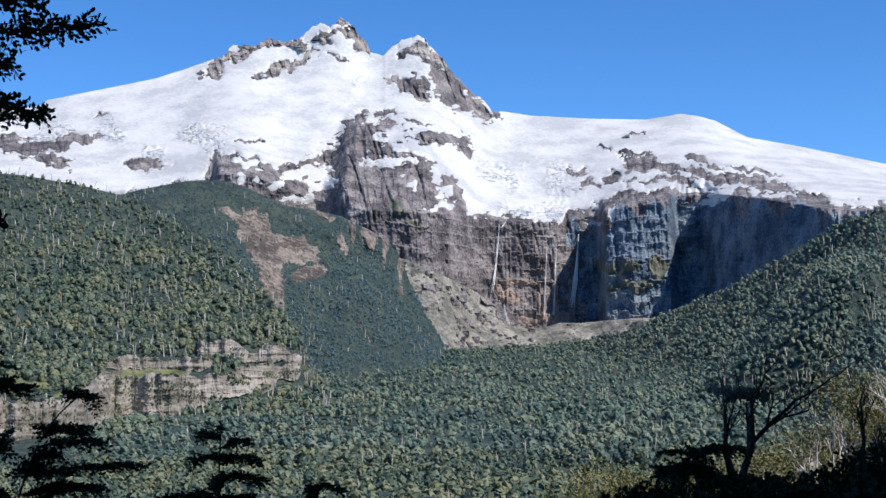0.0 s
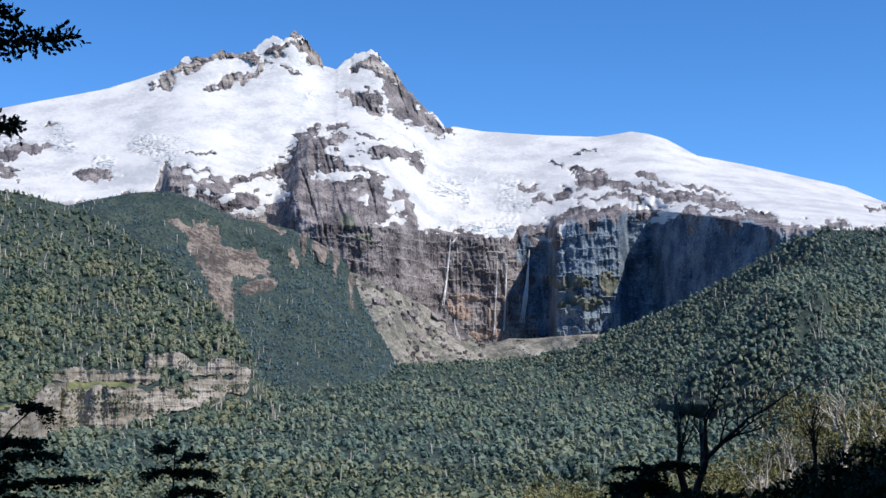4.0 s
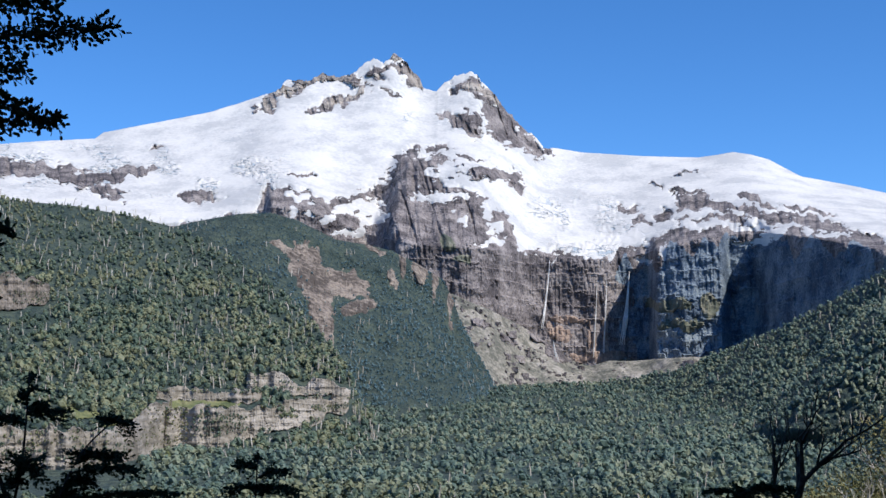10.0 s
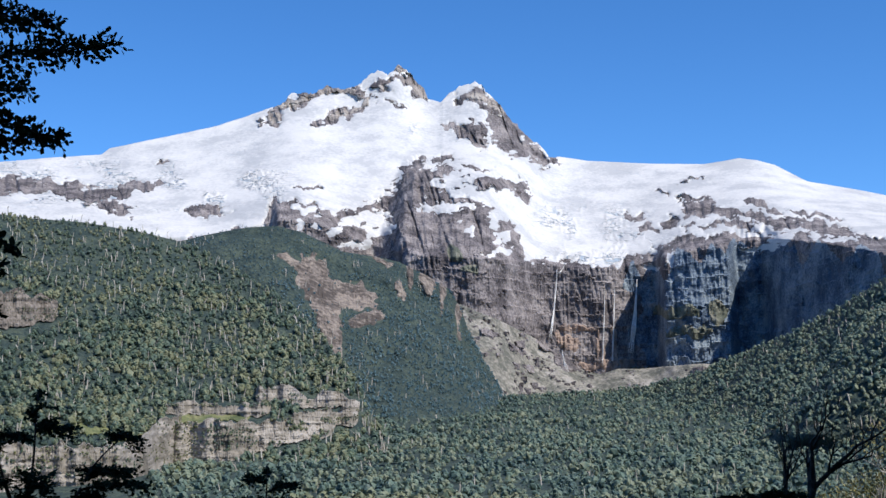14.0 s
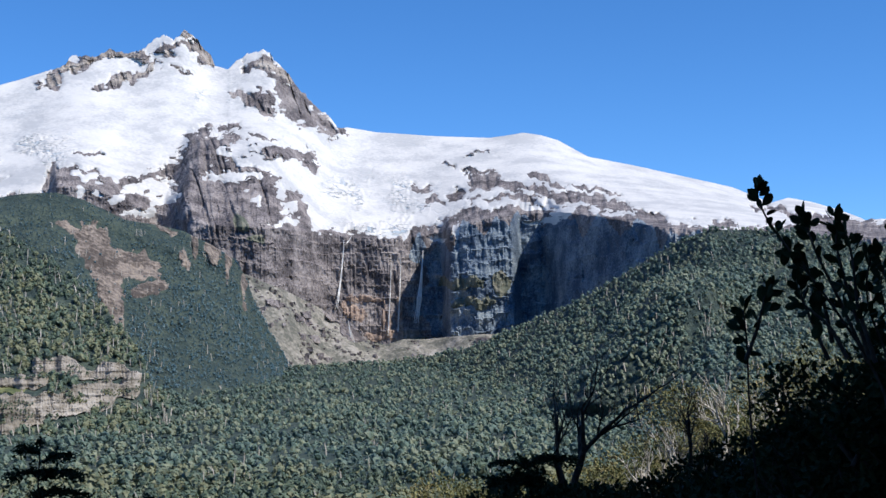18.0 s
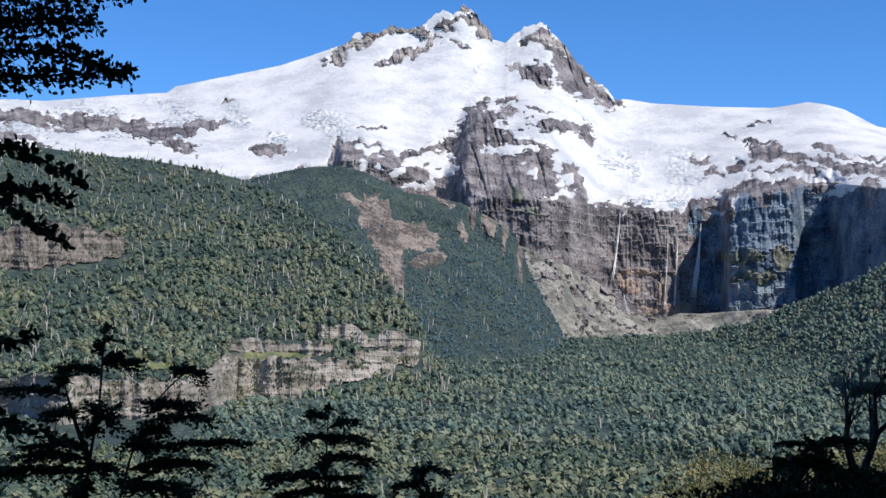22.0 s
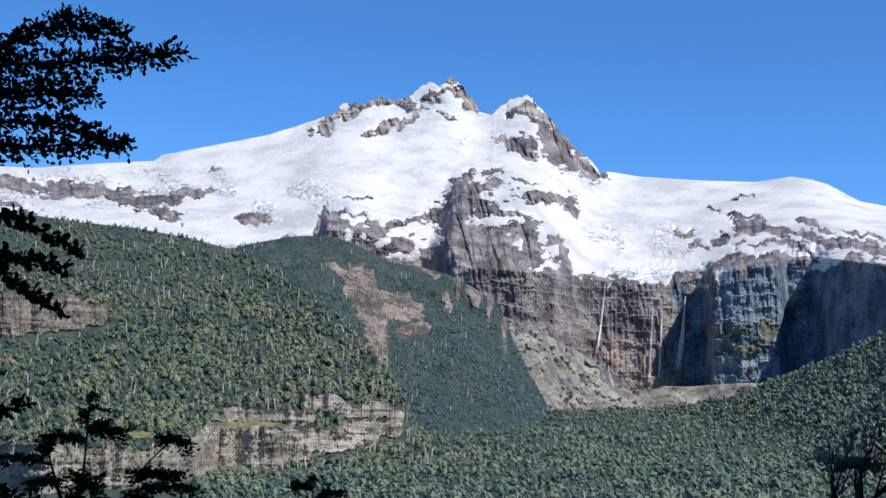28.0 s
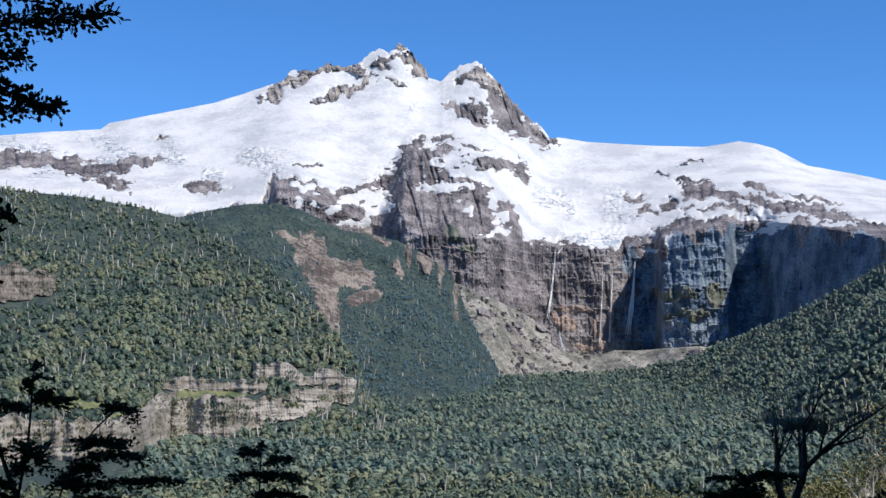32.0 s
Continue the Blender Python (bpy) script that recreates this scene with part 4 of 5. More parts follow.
def woods(name, surface, count, height, lobes, tufts, label, keep=None, seed=1, mat=FOREST, spacing=7.5):
    """Scatter trees over a slope, one to a plot of ground, with a few plots left open."""
    A, Rr, Ee = surface
    g = np.random.default_rng(seed)
    rows, cols = A.shape
    i, j = g.uniform(0, rows - 1.001, count * 6), g.uniform(0, cols - 1.001, count * 6)
    i0, j0 = i.astype(int), j.astype(int)
    fi, fj = i - i0, j - j0

    def at(q):
        return (q[i0, j0] * (1 - fi) * (1 - fj) + q[i0 + 1, j0] * fi * (1 - fj) + q[i0, j0 + 1] * (1 - fi) * fj + q[i0 + 1, j0 + 1] * fi * fj)
    a, r, e = at(A), at(Rr), at(Ee)
    good = np.ones(len(a), bool) if keep is None else keep(a, r, e)
    a, r, e = a[good], r[good], e[good]
    x, y, z = polar(a, r, e)
    plot = np.round((x + 2.0 * smooth_noise(x * 0.05, y * 0.05, 1.0)) / spacing).astype(np.int64) * 100003 + np.round((y + z) / spacing).astype(np.int64)
    _, first = np.unique(plot, return_index=True)
    first = g.permutation(first)[:count]
    x, y, z, e = x[first], y[first], z[first], e[first]
    shapes = [tree_shape(s + seed * 10, lobes, tufts) for s in range(12)]
    h = height * g.uniform(0.62, 1.25, len(x)) * (0.85 + 0.35 * smooth_noise(x * 0.02, y * 0.02, z * 0.02))
    h = h * (1 - 0.38 * ramp01(e, 40, 135))                # shorter where the sight line is higher, sized to match the view of the crests
    turn, pick = g.uniform(0, 6.28, len(x)), g.integers(0, 12, len(x))
    vs, fs, base = [], [], 0
    for s in range(12):
        m = pick == s
        v, f = shapes[s]
        c, sn = np.cos(turn[m])[:, None], np.sin(turn[m])[:, None]
        wide = (h[m] * g.uniform(0.85, 1.25, m.sum()))[:, None]
        px = x[m][:, None] + (v[:, 0] * c - v[:, 1] * sn) * wide
        py = y[m][:, None] + (v[:, 0] * sn + v[:, 1] * c) * wide
        pz = z[m][:, None] + v[:, 2] * h[m][:, None] - 0.12 * h[m][:, None]
        vs.append(np.stack([px, py, pz], -1).reshape(-1, 3))
        fs.append((f[None] + (np.arange(m.sum()) * len(v))[:, None, None]).reshape(-1, 3) + base)
        base += m.sum() * len(v)
    return tagged(raw_mesh(name, np.concatenate(vs), np.concatenate(fs), mat, smooth=False), label, "forest", kind="stuff")


def snags(name, surface, count, height, label, keep, seed):
    """Pale dead trunks standing among the trees, joined."""
    A, Rr, Ee = surface
    g = np.random.default_rng(seed)
    i, j = g.uniform(0, A.shape[0] - 1.001, count).astype(int), g.uniform(0, A.shape[1] - 1.001, count).astype(int)
    a, r, e = A[i, j] + g.uniform(-0.1, 0.1, count), Rr[i, j], Ee[i, j]
    good = keep(a, r, e)
    x, y, z = (q[good] for q in polar(a, r, e))
    n = len(x)
    h = height * g.uniform(0.45, 1.25, n)
    w = g.uniform(0.35, 0.85, n)
    lean = g.normal(0, 0.16, (n, 2)) * h[:, None]
    ang = np.array([0, 2.1, 4.2])
    bottom = np.stack([x[:, None] + w[:, None] * np.cos(ang), y[:, None] + w[:, None] * np.sin(ang), np.repeat(z[:, None] - 1, 3, 1)], -1)
    mid = bottom * [1, 1, 0] + np.concatenate([np.repeat((lean * 0.5)[:, None], 3, 1), np.repeat((z + h * 0.6)[:, None, None], 3, 1)], -1)
    tip = np.stack([x + lean[:, 0], y + lean[:, 1], z + h], -1)[:, None]
    fork = np.stack([x + lean[:, 0] + g.normal(0, 0.16, n) * h, y + lean[:, 1], z + h * g.uniform(0.75, 1.0, n)], -1)[:, None]
    v = np.concatenate([bottom, mid, tip, fork], 1).reshape(-1, 3)
    f = np.array([[0, 1, 4], [0, 4, 3], [1, 2, 5], [1, 5, 4], [2, 0, 3], [2, 3, 5], [3, 4, 6], [4, 5, 6], [5, 3, 6], [3, 4, 7], [4, 5, 7], [5, 3, 7]])
    faces = (f[None] + (np.arange(n) * 8)[:, None, None]).reshape(-1, 3)
    return tagged(raw_mesh(name, v, faces, SNAG, smooth=False), label, "dead trees", kind="stuff")


woods("forest", LEFT, 9000, 14.5, 3, 10, "dense green beech forest on the steep hillside", seed=2, keep=lambda a, r, e: (e > -115) & clear_left(a, r, e), spacing=10.0)
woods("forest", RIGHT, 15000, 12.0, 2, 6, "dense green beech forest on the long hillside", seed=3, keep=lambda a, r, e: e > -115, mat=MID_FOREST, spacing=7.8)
woods("forest", SPUR, 8000, 8.5, 1, 6, "dark low beech forest on the spur, coloured blue for haze", seed=4, keep=lambda a, r, e: (e > 0) & clear_spur(a, r, e), mat=FAR_FOREST, spacing=7.5)
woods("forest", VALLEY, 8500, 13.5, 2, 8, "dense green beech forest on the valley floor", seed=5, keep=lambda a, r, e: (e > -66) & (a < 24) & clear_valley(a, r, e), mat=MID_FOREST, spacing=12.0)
woods("forest", VALLEY, 2600, 14, 4, 32, "green beech forest on the near valley floor", seed=6, keep=lambda a, r, e: (e > -120) & (e < -60) & (a < 26) & clear_valley(a, r, e), spacing=11.0)
snags("dead_trunks", LEFT, 2600, 15, "pale dead trunks standing in the hillside forest", lambda a, r, e: (e > -115) & clear_left(a, r, e), 12)
snags("dead_trunks", RIGHT, 1100, 12, "pale dead trunks standing in the long hillside forest", lambda a, r, e: e > -115, 13)
snags("dead_trunks", VALLEY, 700, 13, "pale dead trunks standing in the valley forest", lambda a, r, e: (e > -115) & (a > -9), 14)
snags("dead_trunks", SPUR, 250, 15, "few pale dead trunks on the dark spur", lambda a, r, e: e > 10, 15)

for k, s in enumerate(strips):
    woods("ledge_shrubs", s, (320, 330, 170, 80, 80, 240)[k], 3.8, 2, 12, "green shrubs rooted in the pale cliff", seed=20 + k,
          keep=lambda a, r, e: 0.6 * smooth_noise(a * 1.7, e * 0.12, 9.0) + 0.7 * smooth_noise(a * 0.9, e * 0.45, 19.0) > 0.22, spacing=2.0)

woods("grass_tussocks", strips[0], 170, 3.5, 1, 14, "yellow-green grass tussocks on the cliff ledges", seed=41, mat=GRASS, spacing=2.0,
      keep=lambda a, r, e: (np.abs(a + 10.2) < 0.55) | (smooth_noise(a * 0.9, e * 0.3, 29.0) > 0.55))
woods("grass_tussocks", strips[1], 170, 3.5, 1, 14, "yellow-green grass tussocks on the cliff ledges", seed=42, mat=GRASS, spacing=2.0,
      keep=lambda a, r, e: (a > -11.2) | (np.abs(e + 24) < 3) | (smooth_noise(a * 0.9, e * 0.3, 29.0) > 0.6))


# ---- the near hillside: shaded bank, sunlit scrub, trees and shrubs round the viewpoint ----
# limbs of the near tree: (azimuth, slope) along each, half spread of its sprays, distance
LIMBS_TOP = [
    ([(-28.91, 303), (-24.64, 331), (-20.10, 349), (-15.85, 360), (-13.76, 347)], 40, 4.4),
    ([(-29.04, 332), (-24.71, 352), (-17.79, 371), (-12.47, 374)], 32, 4.6),
    ([(-28.78, 279), (-25.77, 286), (-23.98, 283), (-21.83, 287)], 42, 4.5),
]
LIMBS_UPPER = [
    ([(-30.69, 196), (-23.07, 197), (-19.17, 191), (-14.99, 201)], 45, 4.4),
    ([(-30.73, 201), (-26.52, 222), (-21.42, 245), (-16.09, 259), (-13.02, 270)], 55, 4.2),
    ([(-30.87, 240), (-26.61, 253), (-23.08, 271), (-21.75, 288)], 50, 4.5),
    ([(-26.51, 222), (-22.03, 223), (-18.60, 233), (-16.38, 236)], 45, 4.3),
    ([(-23.09, 199), (-19.69, 209), (-17.37, 211), (-14.99, 197)], 36, 4.3),
    ([(-22.08, 235), (-19.40, 268), (-17.57, 285), (-15.19, 281)], 40, 4.2),
    ([(-31.02, 276), (-27.63, 292), (-25.00, 305), (-24.72, 289)], 45, 4.6),
    ([(-31.12, 300), (-27.28, 317), (-23.50, 334)], 45, 4.6),
    ([(-24.68, 340), (-20.48, 326), (-18.58, 318)], 20, 4.4),
]
LIMBS_MIDDLE = [
    ([(-30.79, 220), (-26.55, 236), (-22.11, 256)], 55, 4.5),
    ([(-30.57, 170), (-27.84, 174), (-26.51, 168), (-25.44, 145)], 38, 4.5),
    ([(-30.44, 135), (-25.11, 138), (-21.10, 142), (-19.28, 143), (-16.45, 121)], 30, 4.3),
    ([(-21.72, 125), (-19.39, 103), (-17.15, 77)], 12, 4.3),
    ([(-29.92, 112), (-23.93, 119), (-19.42, 115), (-17.11, 108)], 28, 4.4),
    ([(-30.26, 96), (-26.02, 93), (-22.49, 88), (-20.44, 80)], 38, 4.5),
    ([(-30.16, 73), (-25.92, 69), (-21.50, 63)], 52, 4.6),
    ([(-30.06, 50), (-26.27, 49), (-22.32, 40)], 52, 4.7),
]
LIMBS_LOWER = [
    ([(-29.95, 24), (-25.77, 29), (-22.94, 26)], 55, 4.6),
    ([(-30.33, 115), (-26.95, 115), (-22.97, 103)], 50, 4.7),
    ([(-28.81, -5), (-24.63, 8), (-21.37, 18), (-20.53, 34)], 36, 4.5),
    ([(-25.65, -8), (-21.34, 4), (-18.22, 12)], 22, 4.4),
    ([(-29.80, -10), (-25.65, -4), (-22.57, -18)], 55, 4.7),
    ([(-29.67, -40), (-25.98, -27), (-23.38, -34)], 58, 4.8),
    ([(-29.55, -69), (-25.43, -61), (-22.23, -51)], 58, 4.8),
    ([(-26.41, -83), (-22.24, -54), (-20.30, -41), (-17.13, -55)], 30, 4.6),
]
PADS_A = [(-15.67, 21, 8), (-15.45, 12, 13), (-16.05, 8, 13), (-15.35, 1, 16), (-16.80, -8, 34), (-17.38, -16, 28), (-14.98, -3, 36), (-12.41, -9, 40), (-18.90, -22, 32), (-15.78, -39, 52), (-13.12,
    -32, 44), (-12.35, -42, 44), (-17.40, -39, 40), (-16.20, -50, 50), (-13.70, -49, 46), (-14.26, -59, 60), (-10.66, -59, 36), (-17.62, -60, 52),
    (-12.46, -73, 56), (-15.87, -75, 60), (-18.26, -67, 44), (-16.56, -91, 70), (-13.63, -89, 80), (-20.18, -78, 60)]
STEMS_A = [[(-16.43, -102), (-16.18, -63), (-15.90, -35), (-15.79, 22)], [(-15.10, -102), (-14.51, -59), (-13.67, -27), (-12.41, -8)], [(-16.04, -79),
    (-16.88, -43), (-17.26, -20)]]
PADS_B = [(-6.78, -35, 10), (-7.35, -40, 20), (-5.96, -44, 22), (-7.22, -55, 30), (-5.90, -56, 26), (-5.93, -69, 44), (-6.99, -74, 40), (-8.29, -82,
    50), (-6.22, -84, 44), (-7.59, -93, 60), (-5.79, -97, 60)]
STEMS_B = [[(-6.92, -109), (-6.86, -66), (-6.79, -32)]]
PADS_C = [(-3.04, -79, 26), (-2.49, -78, 22), (-3.47, -88, 36), (-2.57, -96, 40)]
PADS_D = [(12.83, -56, 38), (13.97, -53, 30), (12.14, -66, 40), (12.45, -71, 50), (13.73, -74, 46), (14.63, -77, 40), (11.69, -55, 20)]
SUN_CREST = [(6.29, -123), (8.15, -103), (10.46, -93), (15.03, -70), (17.73, -56), (20.61, -33), (23.1, -10), (27.0, 10), (40.0, 60)]
BUSH = [[(28.23, -16), (27.08, 23), (25.64, 64), (24.26, 97), (23.52, 118), (23.43, 132)], [(27.47, 7), (26.49, 51), (25.68, 84), (25.29, 108)],
    [(27.69, 7), (26.94, 55), (26.57, 87), (26.62, 107)], [(28.31, 15), (27.66, 39), (27.62, 70), (27.98, 82)], [(22.80, -15), (22.84, 25), (22.70,
    45)], [(22.81, 9), (23.35, 33), (23.74, 59)], [(26.83, 8), (26.23, 31), (25.16, 48)], [(28.37, 38), (27.93, 62), (28.31, 70)]]
MASS = [(25.76, -5), (23.96, -28), (27.23, 26), (22.36, -52), (25.02, -44), (27.22, -21), (22.92, 3), (26.70, -60)]
DARK_CREST = [(6.7, -112), (9.6, -90), (11.9, -82), (15.4, -79), (18.2, -75), (19.6, -60), (21.0, -48), (23.0, -40), (26.0, -30), (31.0, -20), (60.0, 60)]

LEAF = material("dark_evergreen_leaf", [(0.014, 0.024, 0.010), (0.026, 0.040, 0.015), (0.042, 0.058, 0.024)], scale=6.0, fine=60.0, rough=0.75, island=0.3, spec=0.12)
BARK = material("dark_bark", [(0.03, 0.025, 0.02), (0.055, 0.045, 0.036), (0.09, 0.075, 0.06)], scale=8.0, fine=60.0, rough=0.9, bump=0.004, bump_scale=40)
SCRUB = material("sunlit_scrub_leaf", [(0.085, 0.100, 0.034), (0.150, 0.150, 0.050), (0.220, 0.200, 0.075), (0.290, 0.240, 0.110)], scale=1.0, fine=8.0, rough=0.65, island=0.15)
# turf set near black: the near bank's shade is put into its colour
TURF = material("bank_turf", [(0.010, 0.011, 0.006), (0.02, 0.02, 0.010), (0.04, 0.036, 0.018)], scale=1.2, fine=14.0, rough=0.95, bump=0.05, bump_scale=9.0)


def at(az, slope, d):
    """A point at an azimuth, a slope in thousandths and a level distance."""
    return np.array(polar(az, d, slope))


def tube(points, radii, sides=5):
    p = np.asarray(points, float)
    t = np.gradient(p, axis=0)
    t /= np.linalg.norm(t, axis=1)[:, None] + 1e-9
    ref = np.where(np.abs(t[:, 2:3]) > 0.9, [[1.0, 0, 0]], [[0, 0, 1.0]])
    u = np.cross(t, ref)
    u /= np.linalg.norm(u, axis=1)[:, None] + 1e-9
    w = np.cross(t, u)
    ang = np.arange(sides) * 2 * math.pi / sides
    r = np.asarray(radii, float)[:, None, None]
    v = p[:, None] + r * (u[:, None] * np.cos(ang)[None, :, None] + w[:, None] * np.sin(ang)[None, :, None])
    n = len(p)
    i, j = np.meshgrid(np.arange(n - 1), np.arange(sides), indexing="ij")
    f = np.stack([i * sides + j, i * sides + (j + 1) % sides, (i + 1) * sides + (j + 1) % sides, (i + 1) * sides + j], -1).reshape(-1, 4)
    return v.reshape(-1, 3), f


def leaf_cards(pos, way, up, length, breadth=0.55):
    """Small oval leaves folded along the midrib: two quads each."""
    n = len(pos)
    way = way / (np.linalg.norm(way, axis=1)[:, None] + 1e-9)
    side = np.cross(way, up)
    side /= np.linalg.norm(side, axis=1)[:, None] + 1e-9
    nor = np.cross(side, way)
    L = length[:, None]
    w = L * breadth * 0.5

    def pt(x, y, z):
        return pos + side * w * x + way * L * y + nor * L * z
    v = np.stack([pt(0, 0, 0), pt(-0.85, 0.24, 0.07), pt(-0.9, 0.76, 0.06), pt(0, 1, -0.06), pt(0.9, 0.76, 0.06), pt(0.85, 0.24, 0.07)], 1)
    f = np.array([[0, 3, 2, 1], [0, 5, 4, 3]])
    return v.reshape(-1, 3), (f[None] + (np.arange(n) * 6)[:, None, None]).reshape(-1, 4)


class Pile:
    """Gathers pieces of one mesh."""
    def __init__(self):
        self.v, self.f, self.n = [], [], 0

    def add(self, vf):
        v, f = vf
        self.v.append(v)
        self.f.append(f + self.n)
        self.n += len(v)

    def mesh(self, name, mat, parent=None, smooth=False, label=""):
        ob = raw_mesh(name, np.concatenate(self.v), np.concatenate(self.f), mat, smooth, parent)
        if label:
            ob["label"] = label
        return ob


def along(points, step):
    """Points at even steps along a smoothed line, and its directions."""
    p = np.asarray(points, float)
    s = np.concatenate([[0], np.cumsum(np.linalg.norm(np.diff(p, axis=0), axis=1))])
    n = max(4, int(s[-1] / step))
    q = np.linspace(0, s[-1], n)
    out = np.stack([np.interp(q, s, p[:, k]) for k in range(3)], 1)
    for _ in range(max(2, n // 12)):
        out[1:-1] = (out[:-2] + 2 * out[1:-1] + out[2:]) / 4
    return out, np.gradient(out, axis=0)


def spray(parent, line3, half, g, leaf=0.022, flat=0.7, thick=0.012, dense=0.009, name="branch", level=1.0):
    """A leafy bough: a limb, side twigs all along it, and leaves on the twigs. It is one part with its leaves under it."""
    wood, green = Pile(), []
    p, t = along(line3, dense)
    n = len(p)
    wood.add(tube(p[::4] if n > 12 else p, np.linspace(thick, 0.0018, len(p[::4] if n > 12 else p)), 5))
    for k in range(2, n):
        s = k / n
        d = t[k] / (np.linalg.norm(t[k]) + 1e-9)
        eye = p[k] / np.linalg.norm(p[k])
        across = np.cross(d, eye)
        across /= np.linalg.norm(across) + 1e-9
        th = g.uniform(0, 6.28)
        lat = across * math.sin(th) * flat + eye * math.cos(th)
        way = 0.75 * d + lat
        way /= np.linalg.norm(way)
        length = half * g.uniform(0.25, 1.15) * (0.35 + 0.65 * min(1, (1 - s) * 3 + 0.15)) * (0.6 if s < 0.08 else 1)
        m = max(2, int(length / (leaf * 0.5)))
        q = np.linspace(0.15, 1, m)[:, None]
        bend = np.array([0, 0, -0.25 * length])
        pts = p[k] + way * length * q + bend * q * q
        if k % 3 == 0:
            wood.add(tube(np.vstack([p[k], pts[:: max(1, m // 3)], pts[-1:] + way * 1e-4]), np.linspace(0.0020, 0.0007, len(pts[:: max(1, m // 3)]) + 2), 3))
        sgn = np.where(np.arange(m) % 2, 1.0, -1.0)[:, None]
        out = way + sgn * np.cross(way, eye) * g.uniform(0.5, 1.1, (m, 1)) + g.normal(0, 0.35, (m, 3))
        out = out * [1, 1, level]
        green.append((pts, out))
    pos, out = np.concatenate([q[0] for q in green]), np.concatenate([q[1] for q in green])
    up = np.array([0, -0.35, 0.9]) + g.normal(0, 0.85, pos.shape) * (0.4 + 0.6 * level)
    bough = wood.mesh(name, BARK, parent, True)
    pile = Pile()
    pile.add(leaf_cards(pos, out, up, leaf * g.uniform(0.7, 1.25, len(pos)), 0.62))
    pile.mesh("leaves", LEAF, bough)
    return bough


# the beech beside the viewpoint
g = np.random.default_rng(31)
near_tree = tagged(new("beech_tree"), "dark shaded southern beech with layered leafy boughs", "tree")
foot = np.array([-3.35, 4.1, -1.6])
trunk_line = np.array([foot, foot + [0.05, 0, 1.5], foot + [-0.05, 0.05, 3.0], foot + [0.02, 0, 4.6], foot + [-0.1, 0.05, 6.5]])
pile = Pile()
tp, _ = along(trunk_line, 0.15)
pile.add(tube(tp, np.linspace(0.17, 0.05, len(tp)) * (1 + 0.06 * np.sin(np.arange(len(tp)) * 1.7)), 12))
pile.mesh("trunk", BARK, near_tree, True)
for order, (pts, half, d) in enumerate(LIMBS_TOP + LIMBS_UPPER + LIMBS_MIDDLE + LIMBS_LOWER):
    fine_leaved = order < len(LIMBS_TOP + LIMBS_UPPER)          # the upper boughs get smaller, closer leaves, sized to fit the camera's view
    n = len(pts)
    p3 = [at(a, e, d + 0.5 * (1 - i / (n - 1)) + g.uniform(-0.08, 0.08)) for i, (a, e) in enumerate(pts)]
    if pts[0][0] < -27.5:
        start = np.array([np.interp(p3[0][2] - 0.25, tp[:, 2], tp[:, k]) for k in range(3)])
        p3 = [start] + p3
    spray(near_tree, p3, half * d / 2450 * (1.1 if fine_leaved else 1.0), g, leaf=0.0205 if fine_leaved else 0.031, thick=0.018 if half > 40 else 0.009,
          dense=0.0030 if fine_leaved else 0.0060 if half > 36 else 0.006)


# small beeches lower on the slope, their tops in view
def ground_z(x, y):
    r = math.hypot(x, y)
    return float(np.interp(math.log(max(r, 0.6)), np.log([0.6, 2, 8, 15, 40, 150]), [0, -0.2, -2.6, -6, -14, -45]))


def layered_tree(stems, pads, d, label, seed, leaf=0.026):
    g = np.random.default_rng(seed)
    thing = tagged(new("young_beech"), label, "tree", group="young beeches below the viewpoint")
    first = [at(a, e, d) for a, e in stems[0]]
    base = np.array([first[0][0], first[0][1], 0.0])
    base[2] = ground_z(base[0], base[1]) - 0.2
    tops = []
    for k, s in enumerate(stems):
        p3 = [at(a, e, d + g.uniform(-0.1, 0.1)) for a, e in s]
        if k < 2:
            p3 = [base + [0.15 * k, 0, 0], (base + p3[0]) / 2 + [0.1, 0, 0]] + p3
        p, _ = along(p3, 0.08)
        pile = Pile()
        pile.add(tube(p, np.linspace(0.05 if k == 0 else 0.03, 0.006, len(p)), 7))
        pile.mesh("trunk" if k == 0 else "stem", BARK, thing, True)
        tops.append(p)
    tops = np.concatenate(tops)
    for k, (a, e, w) in enumerate(pads):
        w = w * (1.15 if k < 0.45 * len(pads) else 0.85)
        c = at(a, e, d + g.uniform(-0.35, 0.35))
        half = w * d / 2450
        low = tops[tops[:, 2] < c[2] - 0.02]
        low = low if len(low) else tops
        joint = low[np.argmin(np.linalg.norm((low - c) * [1, 1, 1.4], axis=1))]
        out = c - joint
        out[2] = 0
        out = out / (np.linalg.norm(out) + 1e-6)
        end = c + out * half * 0.9 + [0, 0, -g.uniform(0.04, 0.2) * half]
        spray(thing, [joint, (joint + c) / 2 + [0, 0, 0.03], c, end], half * 0.88, g, leaf=leaf, flat=0.27, thick=0.009, dense=0.0052, level=0.45)
        spray(thing, [c, c - out * half * 0.5 + [0, 0, 0.01], c - out * half], half * 0.65, g, leaf=leaf, flat=0.27, thick=0.005, dense=0.0052, level=0.45)
    return thing


layered_tree(STEMS_A, PADS_A, 11.6, "young beech with flat dark layers of leaves and a bare leader", 41, 0.036)
layered_tree(STEMS_B, PADS_B, 13.7, "slender young beech with short dark leaf layers", 42, 0.040)
layered_tree([[(-3.2, -115), (-3.0, -92), (-2.9, -80)]], PADS_C, 13.0, "tip of a small young beech in shade", 43, 0.040)

